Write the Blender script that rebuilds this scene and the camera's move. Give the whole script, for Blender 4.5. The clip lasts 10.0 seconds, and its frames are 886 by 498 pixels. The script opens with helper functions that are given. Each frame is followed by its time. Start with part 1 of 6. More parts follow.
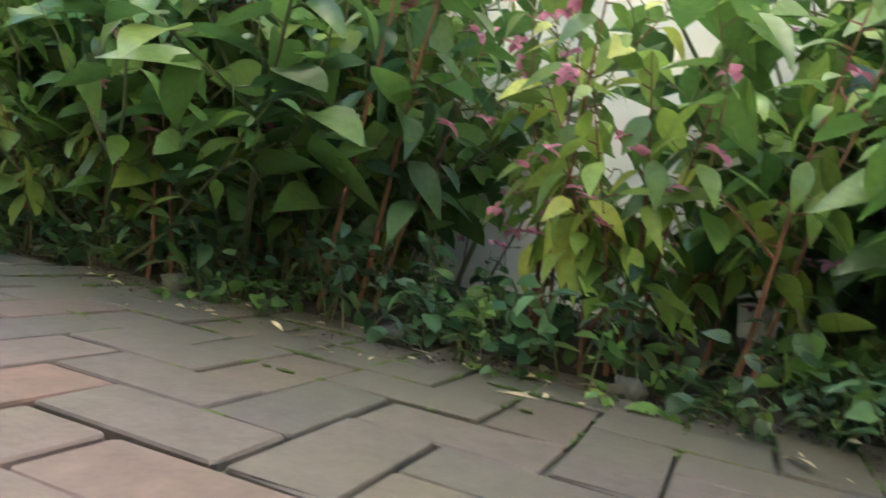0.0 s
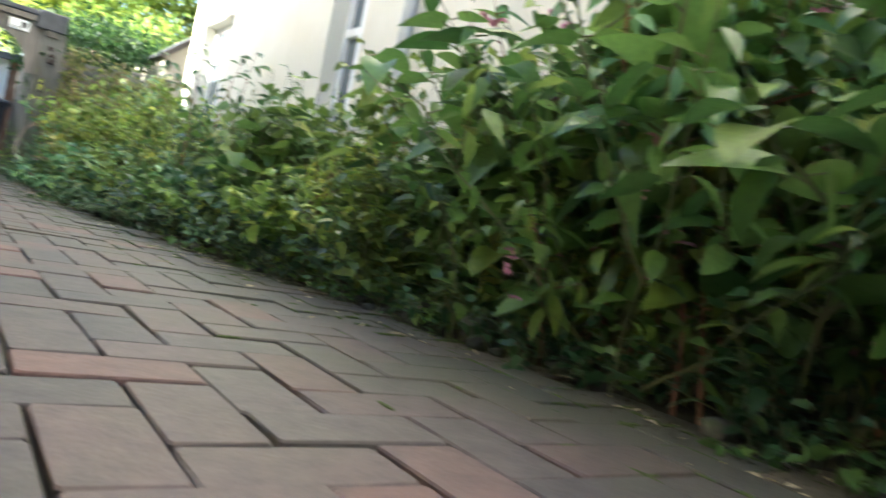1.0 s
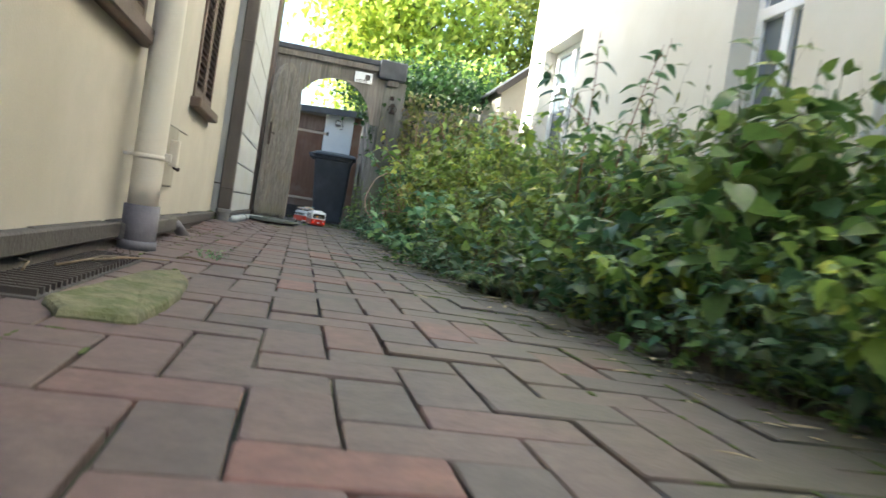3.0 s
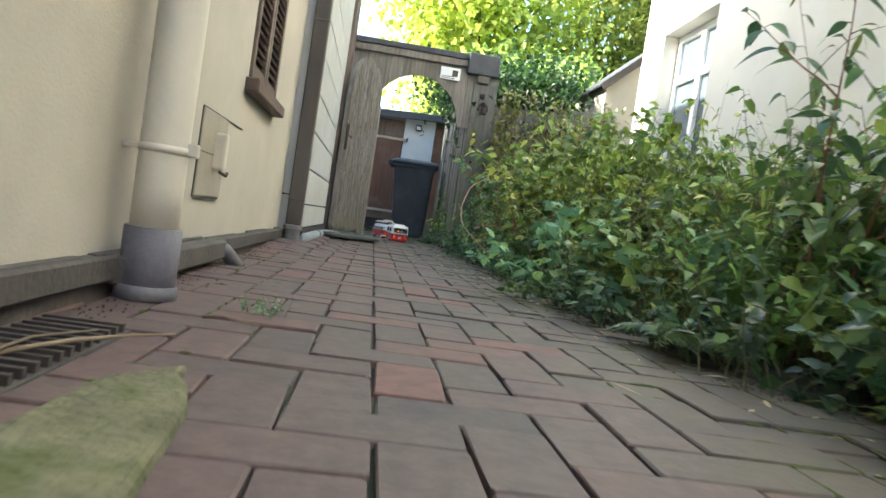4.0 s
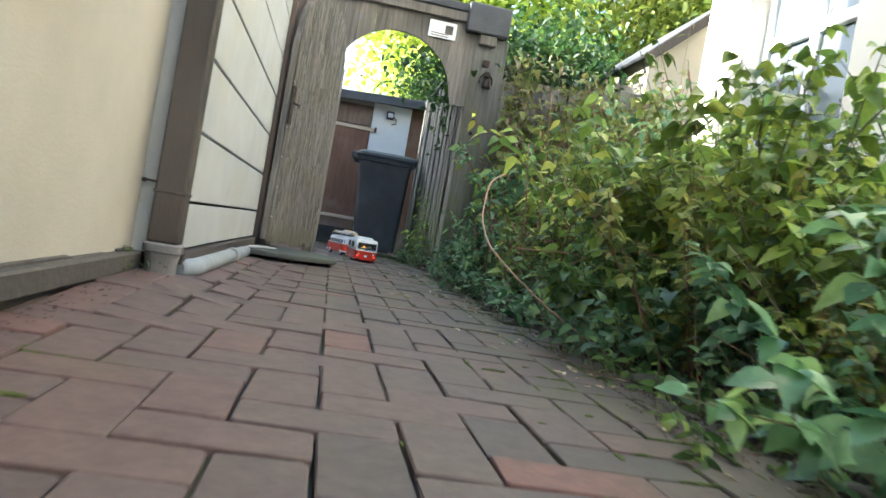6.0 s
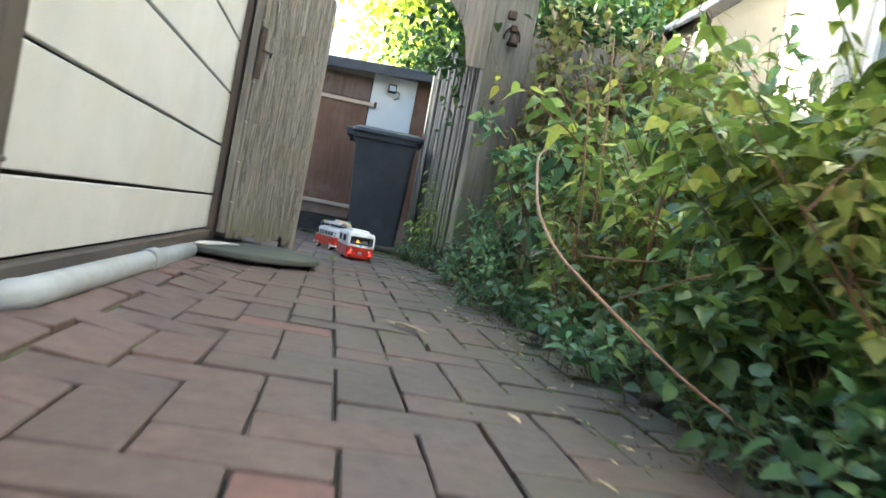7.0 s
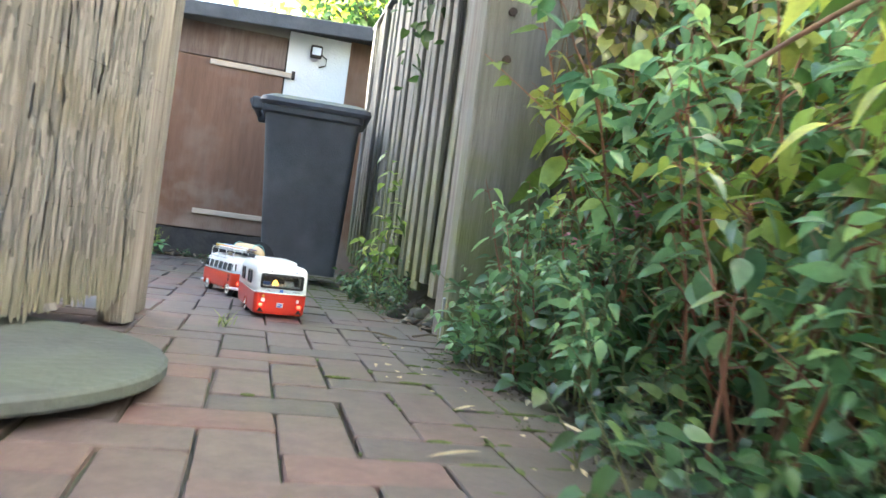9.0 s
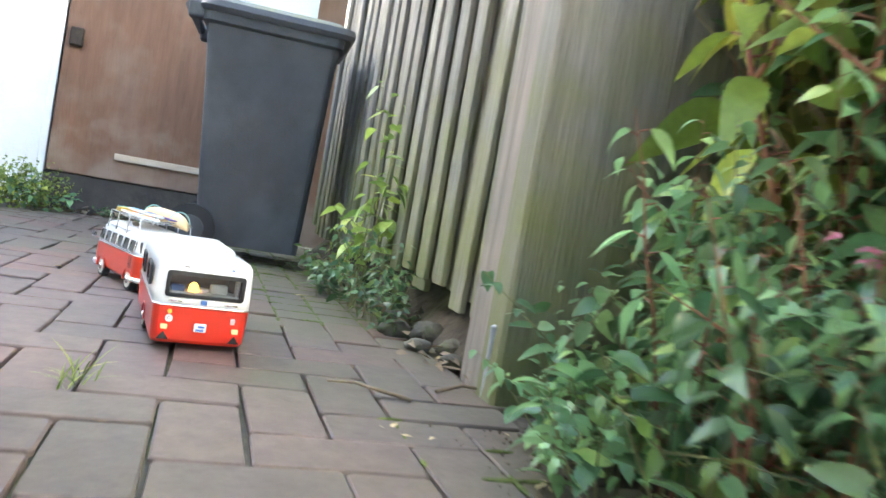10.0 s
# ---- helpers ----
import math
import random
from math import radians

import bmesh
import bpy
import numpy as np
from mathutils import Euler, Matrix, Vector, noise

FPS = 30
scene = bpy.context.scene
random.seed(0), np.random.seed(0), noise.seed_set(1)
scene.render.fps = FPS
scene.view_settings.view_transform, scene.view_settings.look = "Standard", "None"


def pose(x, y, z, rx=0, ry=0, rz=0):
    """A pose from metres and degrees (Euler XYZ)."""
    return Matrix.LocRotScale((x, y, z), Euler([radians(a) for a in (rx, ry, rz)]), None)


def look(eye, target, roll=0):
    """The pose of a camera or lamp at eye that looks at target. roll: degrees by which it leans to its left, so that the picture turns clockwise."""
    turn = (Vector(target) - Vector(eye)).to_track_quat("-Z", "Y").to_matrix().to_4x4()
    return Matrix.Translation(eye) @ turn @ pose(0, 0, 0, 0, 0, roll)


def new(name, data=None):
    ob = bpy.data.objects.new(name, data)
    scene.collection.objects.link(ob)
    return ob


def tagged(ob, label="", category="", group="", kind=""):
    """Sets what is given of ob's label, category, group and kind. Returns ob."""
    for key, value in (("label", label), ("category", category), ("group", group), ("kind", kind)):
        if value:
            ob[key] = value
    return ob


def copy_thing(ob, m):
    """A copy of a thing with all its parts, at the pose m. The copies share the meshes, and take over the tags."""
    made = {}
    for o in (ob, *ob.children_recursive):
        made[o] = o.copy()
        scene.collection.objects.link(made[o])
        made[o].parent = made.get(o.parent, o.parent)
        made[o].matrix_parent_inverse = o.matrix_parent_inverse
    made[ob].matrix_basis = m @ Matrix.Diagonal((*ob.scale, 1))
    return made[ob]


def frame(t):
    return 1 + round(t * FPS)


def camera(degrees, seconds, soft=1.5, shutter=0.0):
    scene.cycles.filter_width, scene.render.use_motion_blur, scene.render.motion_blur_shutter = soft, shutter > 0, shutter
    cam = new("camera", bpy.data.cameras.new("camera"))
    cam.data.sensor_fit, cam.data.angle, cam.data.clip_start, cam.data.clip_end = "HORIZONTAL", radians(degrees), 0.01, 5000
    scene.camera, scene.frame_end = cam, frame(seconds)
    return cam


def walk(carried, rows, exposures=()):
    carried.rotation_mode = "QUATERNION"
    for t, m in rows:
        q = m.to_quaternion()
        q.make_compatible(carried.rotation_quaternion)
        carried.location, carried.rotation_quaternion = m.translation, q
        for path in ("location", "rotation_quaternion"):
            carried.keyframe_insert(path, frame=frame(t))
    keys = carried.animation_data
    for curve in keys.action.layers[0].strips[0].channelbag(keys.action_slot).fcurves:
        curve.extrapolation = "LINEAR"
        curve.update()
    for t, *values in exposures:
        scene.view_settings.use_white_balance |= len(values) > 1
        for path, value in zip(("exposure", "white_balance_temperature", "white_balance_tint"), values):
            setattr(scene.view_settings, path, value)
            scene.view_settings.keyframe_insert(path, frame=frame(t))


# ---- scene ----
EXPOSURES = [(0.0, 3.3, 6200.0, 3.0), (0.5, 3.05, 6100.0, 3.0), (1.0, 2.6, 6050.0, 3.0), (1.5, 2.58, 6050.0, 3.0), (3.0, 2.3, 6050.0, 3.0), (4.5, 2.3, 6050.0, 3.0), (6.5, 2.65, 6050.0, 3.0), (7.5, 3.0, 6050.0, 3.0), (8.5, 3.5, 6200.0, 4.0), (9.0, 3.75, 6350.0, 5.0), (9.5, 4.1, 6500.0, 6.0), (10.0, 4.15, 6700.0, 6.0)]
cam = camera(62.4, 10.0, soft=1.5, shutter=0.3)
PATH = [
    (0, (0.46, 0.63, 0.24), (2.3, 1.395, 0.165), 9.0),
    (0.5, (0.515, 0.775, 0.242), (2.165, 1.905, 0.235), 11.5),
    (0.6, (0.515, 0.82, 0.242), (2.076, 2.07, 0.23), 11.5),
    (0.7, (0.515, 0.86, 0.242), (1.978, 2.225, 0.228), 11.5),
    (0.8, (0.515, 0.905, 0.241), (1.811, 2.43, 0.23), 11.5),
    (0.9, (0.515, 0.955, 0.241), (1.745, 2.525, 0.232), 11.5),
    (1, (0.514, 1.009, 0.241), (1.663, 2.646, 0.233), 11.5),
    (1.5, (0.554, 1.29, 0.26), (1.515, 3.043, 0.258), 11.5),
    (2, (0.567, 1.708, 0.282), (1.307, 3.563, 0.172), 8.7),
    (2.5, (0.604, 2.071, 0.284), (1.112, 4.005, 0.302), 13.5),
    (3, (0.539, 2.589, 0.254), (0.935, 4.548, 0.19), 8.9),
    (3.2, (0.52, 2.86, 0.261), (0.807, 4.838, 0.188), 8.8),
    (4.3, (0.462, 3.993, 0.261), (0.628, 5.985, 0.212), 9.4),
    (4.5, (0.492, 4.217, 0.253), (0.642, 6.211, 0.23), 12.2),
    (5, (0.472, 4.776, 0.283), (0.648, 6.768, 0.256), 12.7),
    (5.2, (0.462, 4.971, 0.294), (0.691, 6.956, 0.209), 10.2),
    (6.3, (0.495, 6.208, 0.28), (0.813, 8.183, 0.268), 10.2),
    (6.5, (0.51, 6.388, 0.29), (0.792, 8.364, 0.171), 9.6),
    (7, (0.563, 6.998, 0.302), (0.877, 8.972, 0.247), 10.8),
    (7.5, (0.641, 7.532, 0.3), (0.953, 9.507, 0.32), 9.2),
    (8, (0.701, 8.049, 0.307), (1.012, 10.024, 0.27), 12.7),
    (8.5, (0.664, 8.583, 0.307), (1.162, 10.518, 0.219), 10.7),
    (9, (0.665, 9.121, 0.315), (1.169, 11.057, 0.31), 7.6),
    (9.5, (0.719, 9.664, 0.322), (1.371, 11.554, 0.307), 10.1),
    (10, (0.763, 10.205, 0.334), (1.381, 12.105, 0.247), 10.1),
]
walk(cam, [(t, look(eye, target, roll)) for t, eye, target, roll in PATH], exposures=EXPOSURES)

# ---- world and light ----
world = bpy.data.worlds.new("world")
scene.world = world
world.use_nodes = True
wn = world.node_tree.nodes
sky = wn.new("ShaderNodeTexSky")
sky.sky_type = 'NISHITA'
sky.sun_disc = False
sky.sun_elevation = radians(26)
sky.sun_rotation = radians(284)
sky.air_density = 1.0
sky.dust_density = 3.0
world.node_tree.links.new(sky.outputs["Color"], wn["Background"].inputs["Color"])
wn["Background"].inputs["Strength"].default_value = 0.15

sun_data = bpy.data.lights.new("sun", 'SUN')
sun_data.energy = 5.0
sun_data.angle = radians(0.6)
sun_data.color = (1.0, 0.93, 0.82)
sun = new("sun", sun_data)
sun.matrix_world = look((-8, 2, 4), (0, 0, 0))


# ---- materials ----
def material(name, dark, light, scale=6.0, rough=0.7, bump=0.2, bump_scale=40.0, metal=0.0,
             stain=None, stain_scale=1.2, stain_amount=0.5, stretch=(1, 1, 1), vary=0.0, island=False,
             coat=0.0, translucent=0.0, detail=6.0, algae=None):
    m = bpy.data.materials.new(name)
    m.use_nodes = True
    nt = m.node_tree
    n, l = nt.nodes, nt.links
    b = n["Principled BSDF"]
    geo = n.new("ShaderNodeTexCoord")
    mp = n.new("ShaderNodeMapping")
    mp.inputs["Scale"].default_value = stretch
    l.new(geo.outputs["Object"], mp.inputs["Vector"])
    nz = n.new("ShaderNodeTexNoise")
    nz.inputs["Scale"].default_value = scale
    nz.inputs["Detail"].default_value = detail
    nz.inputs["Roughness"].default_value = 0.65
    l.new(mp.outputs["Vector"], nz.inputs["Vector"])
    ramp = n.new("ShaderNodeValToRGB")
    ramp.color_ramp.elements[0].position = 0.3
    ramp.color_ramp.elements[1].position = 0.7
    ramp.color_ramp.elements[0].color = (*dark, 1)
    ramp.color_ramp.elements[1].color = (*light, 1)
    l.new(nz.outputs["Fac"], ramp.inputs["Fac"])
    color = ramp.outputs["Color"]
    if stain:
        sn = n.new("ShaderNodeTexNoise")
        sn.inputs["Scale"].default_value = stain_scale
        sn.inputs["Detail"].default_value = 5
        l.new(geo.outputs["Object"], sn.inputs["Vector"])
        sr = n.new("ShaderNodeValToRGB")
        sr.color_ramp.elements[0].position = 0.48
        sr.color_ramp.elements[1].position = 0.68
        sr.color_ramp.elements[1].color = (stain_amount, stain_amount, stain_amount, 1)
        l.new(sn.outputs["Fac"], sr.inputs["Fac"])
        mx = n.new("ShaderNodeMix")
        mx.data_type = 'RGBA'
        l.new(sr.outputs["Color"], mx.inputs[0])
        l.new(color, mx.inputs[6])
        mx.inputs[7].default_value = (*stain, 1)
        color = mx.outputs[2]
    if vary:
        if island:
            src = n.new("ShaderNodeNewGeometry").outputs["Random Per Island"]
        else:
            src = n.new("ShaderNodeObjectInfo").outputs["Random"]
        mr = n.new("ShaderNodeMapRange")
        mr.inputs["To Min"].default_value = 1 - vary
        mr.inputs["To Max"].default_value = 1 + vary
        l.new(src, mr.inputs["Value"])
        hs = n.new("ShaderNodeHueSaturation")
        l.new(mr.outputs["Result"], hs.inputs["Value"])
        l.new(color, hs.inputs["Color"])
        color = hs.outputs["Color"]
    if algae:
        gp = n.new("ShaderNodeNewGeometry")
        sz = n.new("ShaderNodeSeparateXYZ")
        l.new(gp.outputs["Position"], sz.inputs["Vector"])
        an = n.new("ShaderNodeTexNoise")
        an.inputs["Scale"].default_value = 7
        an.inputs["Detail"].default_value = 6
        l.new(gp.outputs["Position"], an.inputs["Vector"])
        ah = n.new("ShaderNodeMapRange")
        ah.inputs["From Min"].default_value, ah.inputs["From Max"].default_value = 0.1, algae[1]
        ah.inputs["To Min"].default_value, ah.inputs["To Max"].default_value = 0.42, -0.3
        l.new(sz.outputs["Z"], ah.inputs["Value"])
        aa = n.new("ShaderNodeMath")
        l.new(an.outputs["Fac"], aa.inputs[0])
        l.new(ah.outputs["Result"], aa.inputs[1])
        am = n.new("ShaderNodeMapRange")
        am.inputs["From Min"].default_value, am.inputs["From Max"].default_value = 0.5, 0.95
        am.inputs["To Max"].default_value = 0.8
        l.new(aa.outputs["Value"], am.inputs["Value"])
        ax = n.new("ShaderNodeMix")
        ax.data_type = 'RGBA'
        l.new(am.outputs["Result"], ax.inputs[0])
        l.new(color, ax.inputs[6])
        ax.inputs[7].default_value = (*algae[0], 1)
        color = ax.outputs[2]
    l.new(color, b.inputs["Base Color"])
    b.inputs["Roughness"].default_value = rough
    b.inputs["Metallic"].default_value = metal
    b.inputs["Coat Weight"].default_value = coat
    if bump:
        bz = n.new("ShaderNodeTexNoise")
        bz.inputs["Scale"].default_value = bump_scale
        bz.inputs["Detail"].default_value = 5
        l.new(mp.outputs["Vector"], bz.inputs["Vector"])
        bp = n.new("ShaderNodeBump")
        bp.inputs["Strength"].default_value = bump
        bp.inputs["Distance"].default_value = 0.01
        l.new(bz.outputs["Fac"], bp.inputs["Height"])
        l.new(bp.outputs["Normal"], b.inputs["Normal"])
    if translucent:
        tr = n.new("ShaderNodeBsdfTranslucent")
        l.new(color, tr.inputs["Color"])
        ms = n.new("ShaderNodeMixShader")
        ms.inputs[0].default_value = translucent
        l.new(b.outputs["BSDF"], ms.inputs[1])
        l.new(tr.outputs["BSDF"], ms.inputs[2])
        l.new(ms.outputs["Shader"], n["Material Output"].inputs["Surface"])
    return m


def glow(name, color, strength):
    m = bpy.data.materials.new(name)
    m.use_nodes = True
    b = m.node_tree.nodes["Principled BSDF"]
    b.inputs["Base Color"].default_value = (*color, 1)
    b.inputs["Emission Color"].default_value = (*color, 1)
    b.inputs["Emission Strength"].default_value = strength
    return m


def paver_material(name, island):
    """Brown-grey concrete stone with redder and greyer pieces, and moss."""
    m = bpy.data.materials.new(name)
    m.use_nodes = True
    nt = m.node_tree
    n, l = nt.nodes, nt.links
    b = n["Principled BSDF"]
    geo = n.new("ShaderNodeNewGeometry")
    if island:
        src = geo.outputs["Random Per Island"]
    else:
        src = n.new("ShaderNodeObjectInfo").outputs["Random"]
    ramp = n.new("ShaderNodeValToRGB")
    e = ramp.color_ramp.elements
    e[0].position, e[0].color = 0.0, (0.072, 0.060, 0.056, 1)
    e[1].position, e[1].color = 1.0, (0.160, 0.078, 0.065, 1)
    for p, c in ((0.3, (0.096, 0.074, 0.067, 1)), (0.6, (0.108, 0.080, 0.072, 1)), (0.85, (0.116, 0.078, 0.070, 1))):
        x = e.new(p)
        x.color = c
    l.new(src, ramp.inputs["Fac"])
    nz = n.new("ShaderNodeTexNoise")
    nz.inputs["Scale"].default_value = 22
    nz.inputs["Detail"].default_value = 8
    nz.inputs["Roughness"].default_value = 0.7
    l.new(geo.outputs["Position"], nz.inputs["Vector"])
    mr = n.new("ShaderNodeMapRange")
    mr.inputs["From Min"].default_value, mr.inputs["From Max"].default_value = 0.25, 0.75
    mr.inputs["To Min"].default_value, mr.inputs["To Max"].default_value = 0.62, 1.35
    l.new(nz.outputs["Fac"], mr.inputs["Value"])
    hs = n.new("ShaderNodeHueSaturation")
    l.new(mr.outputs["Result"], hs.inputs["Value"])
    warm = n.new("ShaderNodeMapRange")
    warm.inputs["From Min"].default_value, warm.inputs["From Max"].default_value = 0.75, 0.0
    warm.inputs["To Max"].default_value = 0.42
    where = n.new("ShaderNodeSeparateXYZ")
    l.new(geo.outputs["Position"], where.inputs["Vector"])
    l.new(where.outputs["X"], warm.inputs["Value"])
    redder = n.new("ShaderNodeMix")
    redder.data_type = 'RGBA'
    l.new(warm.outputs["Result"], redder.inputs[0])
    l.new(ramp.outputs["Color"], redder.inputs[6])
    redder.inputs[7].default_value = (0.138, 0.079, 0.069, 1)
    l.new(redder.outputs[2], hs.inputs["Color"])
    big = n.new("ShaderNodeTexNoise")
    big.inputs["Scale"].default_value = 2.2
    big.inputs["Detail"].default_value = 6
    l.new(geo.outputs["Position"], big.inputs["Vector"])
    sep = n.new("ShaderNodeSeparateXYZ")
    l.new(geo.outputs["Position"], sep.inputs["Vector"])
    side = n.new("ShaderNodeMapRange")
    side.inputs["From Min"].default_value, side.inputs["From Max"].default_value = 0.55, 1.35
    side.inputs["To Min"].default_value, side.inputs["To Max"].default_value = 0.0, 0.33
    l.new(sep.outputs["X"], side.inputs["Value"])
    add = n.new("ShaderNodeMath")
    l.new(big.outputs["Fac"], add.inputs[0])
    l.new(side.outputs["Result"], add.inputs[1])
    yard = n.new("ShaderNodeMapRange")
    yard.inputs["From Min"].default_value, yard.inputs["From Max"].default_value = 11.9, 13.0
    yard.inputs["To Max"].default_value = 0.27
    l.new(sep.outputs["Y"], yard.inputs["Value"])
    both = n.new("ShaderNodeMath")
    l.new(add.outputs["Value"], both.inputs[0])
    l.new(yard.outputs["Result"], both.inputs[1])
    mr2 = n.new("ShaderNodeMapRange")
    mr2.inputs["From Min"].default_value, mr2.inputs["From Max"].default_value = 0.58, 0.95
    mr2.inputs["To Max"].default_value = 0.75
    l.new(both.outputs["Value"], mr2.inputs["Value"])
    mx = n.new("ShaderNodeMix")
    mx.data_type = 'RGBA'
    l.new(mr2.outputs["Result"], mx.inputs[0])
    l.new(hs.outputs["Color"], mx.inputs[6])
    mx.inputs[7].default_value = (0.086, 0.084, 0.045, 1)
    l.new(mx.outputs[2], b.inputs["Base Color"])
    b.inputs["Roughness"].default_value = 0.62
    bp = n.new("ShaderNodeBump")
    bp.inputs["Strength"].default_value = 0.25
    bp.inputs["Distance"].default_value = 0.004
    fine = n.new("ShaderNodeTexNoise")
    fine.inputs["Scale"].default_value = 90
    fine.inputs["Detail"].default_value = 6
    l.new(geo.outputs["Position"], fine.inputs["Vector"])
    l.new(fine.outputs["Fac"], bp.inputs["Height"])
    l.new(bp.outputs["Normal"], b.inputs["Normal"])
    return m


def leaf_material(name, dark, light, yellow, rough=0.34):
    """Leaf green that differs from leaf to leaf and plant to plant; light passes through it."""
    m = bpy.data.materials.new(name)
    m.use_nodes = True
    nt = m.node_tree
    n, l = nt.nodes, nt.links
    b = n["Principled BSDF"]
    geo = n.new("ShaderNodeNewGeometry")
    ramp = n.new("ShaderNodeValToRGB")
    e = ramp.color_ramp.elements
    e[0].position, e[0].color = 0.0, (*dark, 1)
    e[1].position, e[1].color = 1.0, (*yellow, 1)
    x = e.new(0.8)
    x.color = (*light, 1)
    l.new(geo.outputs["Random Per Island"], ramp.inputs["Fac"])
    info = n.new("ShaderNodeObjectInfo")
    mr = n.new("ShaderNodeMapRange")
    mr.inputs["To Min"].default_value, mr.inputs["To Max"].default_value = 0.62, 1.45
    l.new(info.outputs["Random"], mr.inputs["Value"])
    hs = n.new("ShaderNodeHueSaturation")
    l.new(mr.outputs["Result"], hs.inputs["Value"])
    l.new(ramp.outputs["Color"], hs.inputs["Color"])
    nz = n.new("ShaderNodeTexNoise")
    nz.inputs["Scale"].default_value = 60
    l.new(geo.outputs["Position"], nz.inputs["Vector"])
    mr2 = n.new("ShaderNodeMapRange")
    mr2.inputs["To Min"].default_value, mr2.inputs["To Max"].default_value = 0.7, 1.3
    l.new(nz.outputs["Fac"], mr2.inputs["Value"])
    hs2 = n.new("ShaderNodeHueSaturation")
    l.new(mr2.outputs["Result"], hs2.inputs["Value"])
    l.new(hs.outputs["Color"], hs2.inputs["Color"])
    l.new(hs2.outputs["Color"], b.inputs["Base Color"])
    b.inputs["Roughness"].default_value = rough
    bp = n.new("ShaderNodeBump")
    bp.inputs["Strength"].default_value = 0.3
    bp.inputs["Distance"].default_value = 0.004
    l.new(nz.outputs["Fac"], bp.inputs["Height"])
    l.new(bp.outputs["Normal"], b.inputs["Normal"])
    tr = n.new("ShaderNodeBsdfTranslucent")
    l.new(hs2.outputs["Color"], tr.inputs["Color"])
    ms = n.new("ShaderNodeMixShader")
    ms.inputs[0].default_value = 0.42
    l.new(b.outputs["BSDF"], ms.inputs[1])
    l.new(tr.outputs["BSDF"], ms.inputs[2])
    l.new(ms.outputs["Shader"], n["Material Output"].inputs["Surface"])
    return m


def glass(name, tint, gloss=0.10):
    """Thin clear pane: mostly see-through, a little mirror."""
    m = bpy.data.materials.new(name)
    m.use_nodes = True
    n, l = m.node_tree.nodes, m.node_tree.links
    tr = n.new("ShaderNodeBsdfTransparent")
    tr.inputs["Color"].default_value = (*tint, 1)
    gl = n.new("ShaderNodeBsdfGlossy")
    gl.inputs["Roughness"].default_value = 0.03
    ms = n.new("ShaderNodeMixShader")
    ms.inputs[0].default_value = gloss
    l.new(tr.outputs["BSDF"], ms.inputs[1])
    l.new(gl.outputs["BSDF"], ms.inputs[2])
    l.new(ms.outputs["Shader"], n["Material Output"].inputs["Surface"])
    return m


CREAM = material("cream_plaster", (0.425, 0.394, 0.328), (0.495, 0.461, 0.386), 3, 0.85, 0.16, 120, stain=(0.35, 0.315, 0.24), stain_scale=1.1, stain_amount=0.45)
PALE = material("pale_plaster", (0.74, 0.70, 0.61), (0.80, 0.76, 0.68), 2.5, 0.85, 0.2, 110, stain=(0.62, 0.56, 0.44), stain_scale=0.8, stain_amount=0.4)
WHITE_WALL = material("white_wall", (0.72, 0.73, 0.74), (0.80, 0.80, 0.80), 5, 0.8, 0.3, 80, stain=(0.55, 0.53, 0.48), stain_amount=0.3)
PANEL = material("cement_panel", (0.42, 0.43, 0.42), (0.50, 0.51, 0.505), 4, 0.7, 0.1, 150, stain=(0.42, 0.41, 0.33), stain_scale=2.5, stain_amount=0.4, vary=0.05)
PLINTH = material("plinth_paint", (0.056, 0.050, 0.047), (0.088, 0.079, 0.072), 9, 0.75, 0.4, 60, stain=(0.14, 0.125, 0.10), stain_scale=5, stain_amount=0.35)
BROWN = material("brown_paint", (0.085, 0.055, 0.043), (0.125, 0.085, 0.066), 7, 0.55, 0.25, 50, stretch=(3, 3, 0.6), stain=(0.17, 0.14, 0.115), stain_amount=0.35)
HATCH = material("hatch_paint", (0.315, 0.285, 0.225), (0.385, 0.350, 0.285), 5, 0.75, 0.12, 80, stain=(0.25, 0.22, 0.165), stain_scale=6, stain_amount=0.5)
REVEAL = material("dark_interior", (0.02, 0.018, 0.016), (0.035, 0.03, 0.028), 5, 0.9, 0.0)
PIPE = material("cream_pipe", (0.56, 0.52, 0.44), (0.62, 0.58, 0.50), 5, 0.45, 0.12, 60, stain=(0.45, 0.40, 0.30), stain_scale=3, stain_amount=0.4)
COLLAR = material("grey_collar", (0.10, 0.095, 0.115), (0.145, 0.138, 0.16), 8, 0.6, 0.3, 60, stain=(0.26, 0.25, 0.24), stain_amount=0.4)
GREYPIPE = material("grey_pipe", (0.25, 0.28, 0.31), (0.36, 0.39, 0.41), 8, 0.5, 0.15, 60, stain=(0.22, 0.21, 0.18), stain_scale=5, stain_amount=0.6)
PIPEBROWN = material("brown_pipe", (0.042, 0.033, 0.029), (0.064, 0.052, 0.045), 7, 0.5, 0.2, 50, stretch=(3, 3, 0.6), stain=(0.12, 0.105, 0.09), stain_amount=0.4)
GREYSHOE = material("grey_shoe", (0.17, 0.165, 0.165), (0.25, 0.245, 0.24), 9, 0.65, 0.25, 60, stain=(0.12, 0.11, 0.09), stain_scale=9, stain_amount=0.6)
ZINC = material("zinc", (0.42, 0.43, 0.44), (0.52, 0.53, 0.54), 8, 0.45, 0.1, 40, metal=0.6)
WOOD = material("weathered_wood", (0.122, 0.109, 0.096), (0.252, 0.232, 0.208), 7, 0.85, 0.7, 34, stretch=(6, 6, 0.35), stain=(0.10, 0.085, 0.068), stain_scale=2.2, stain_amount=0.5, vary=0.18)
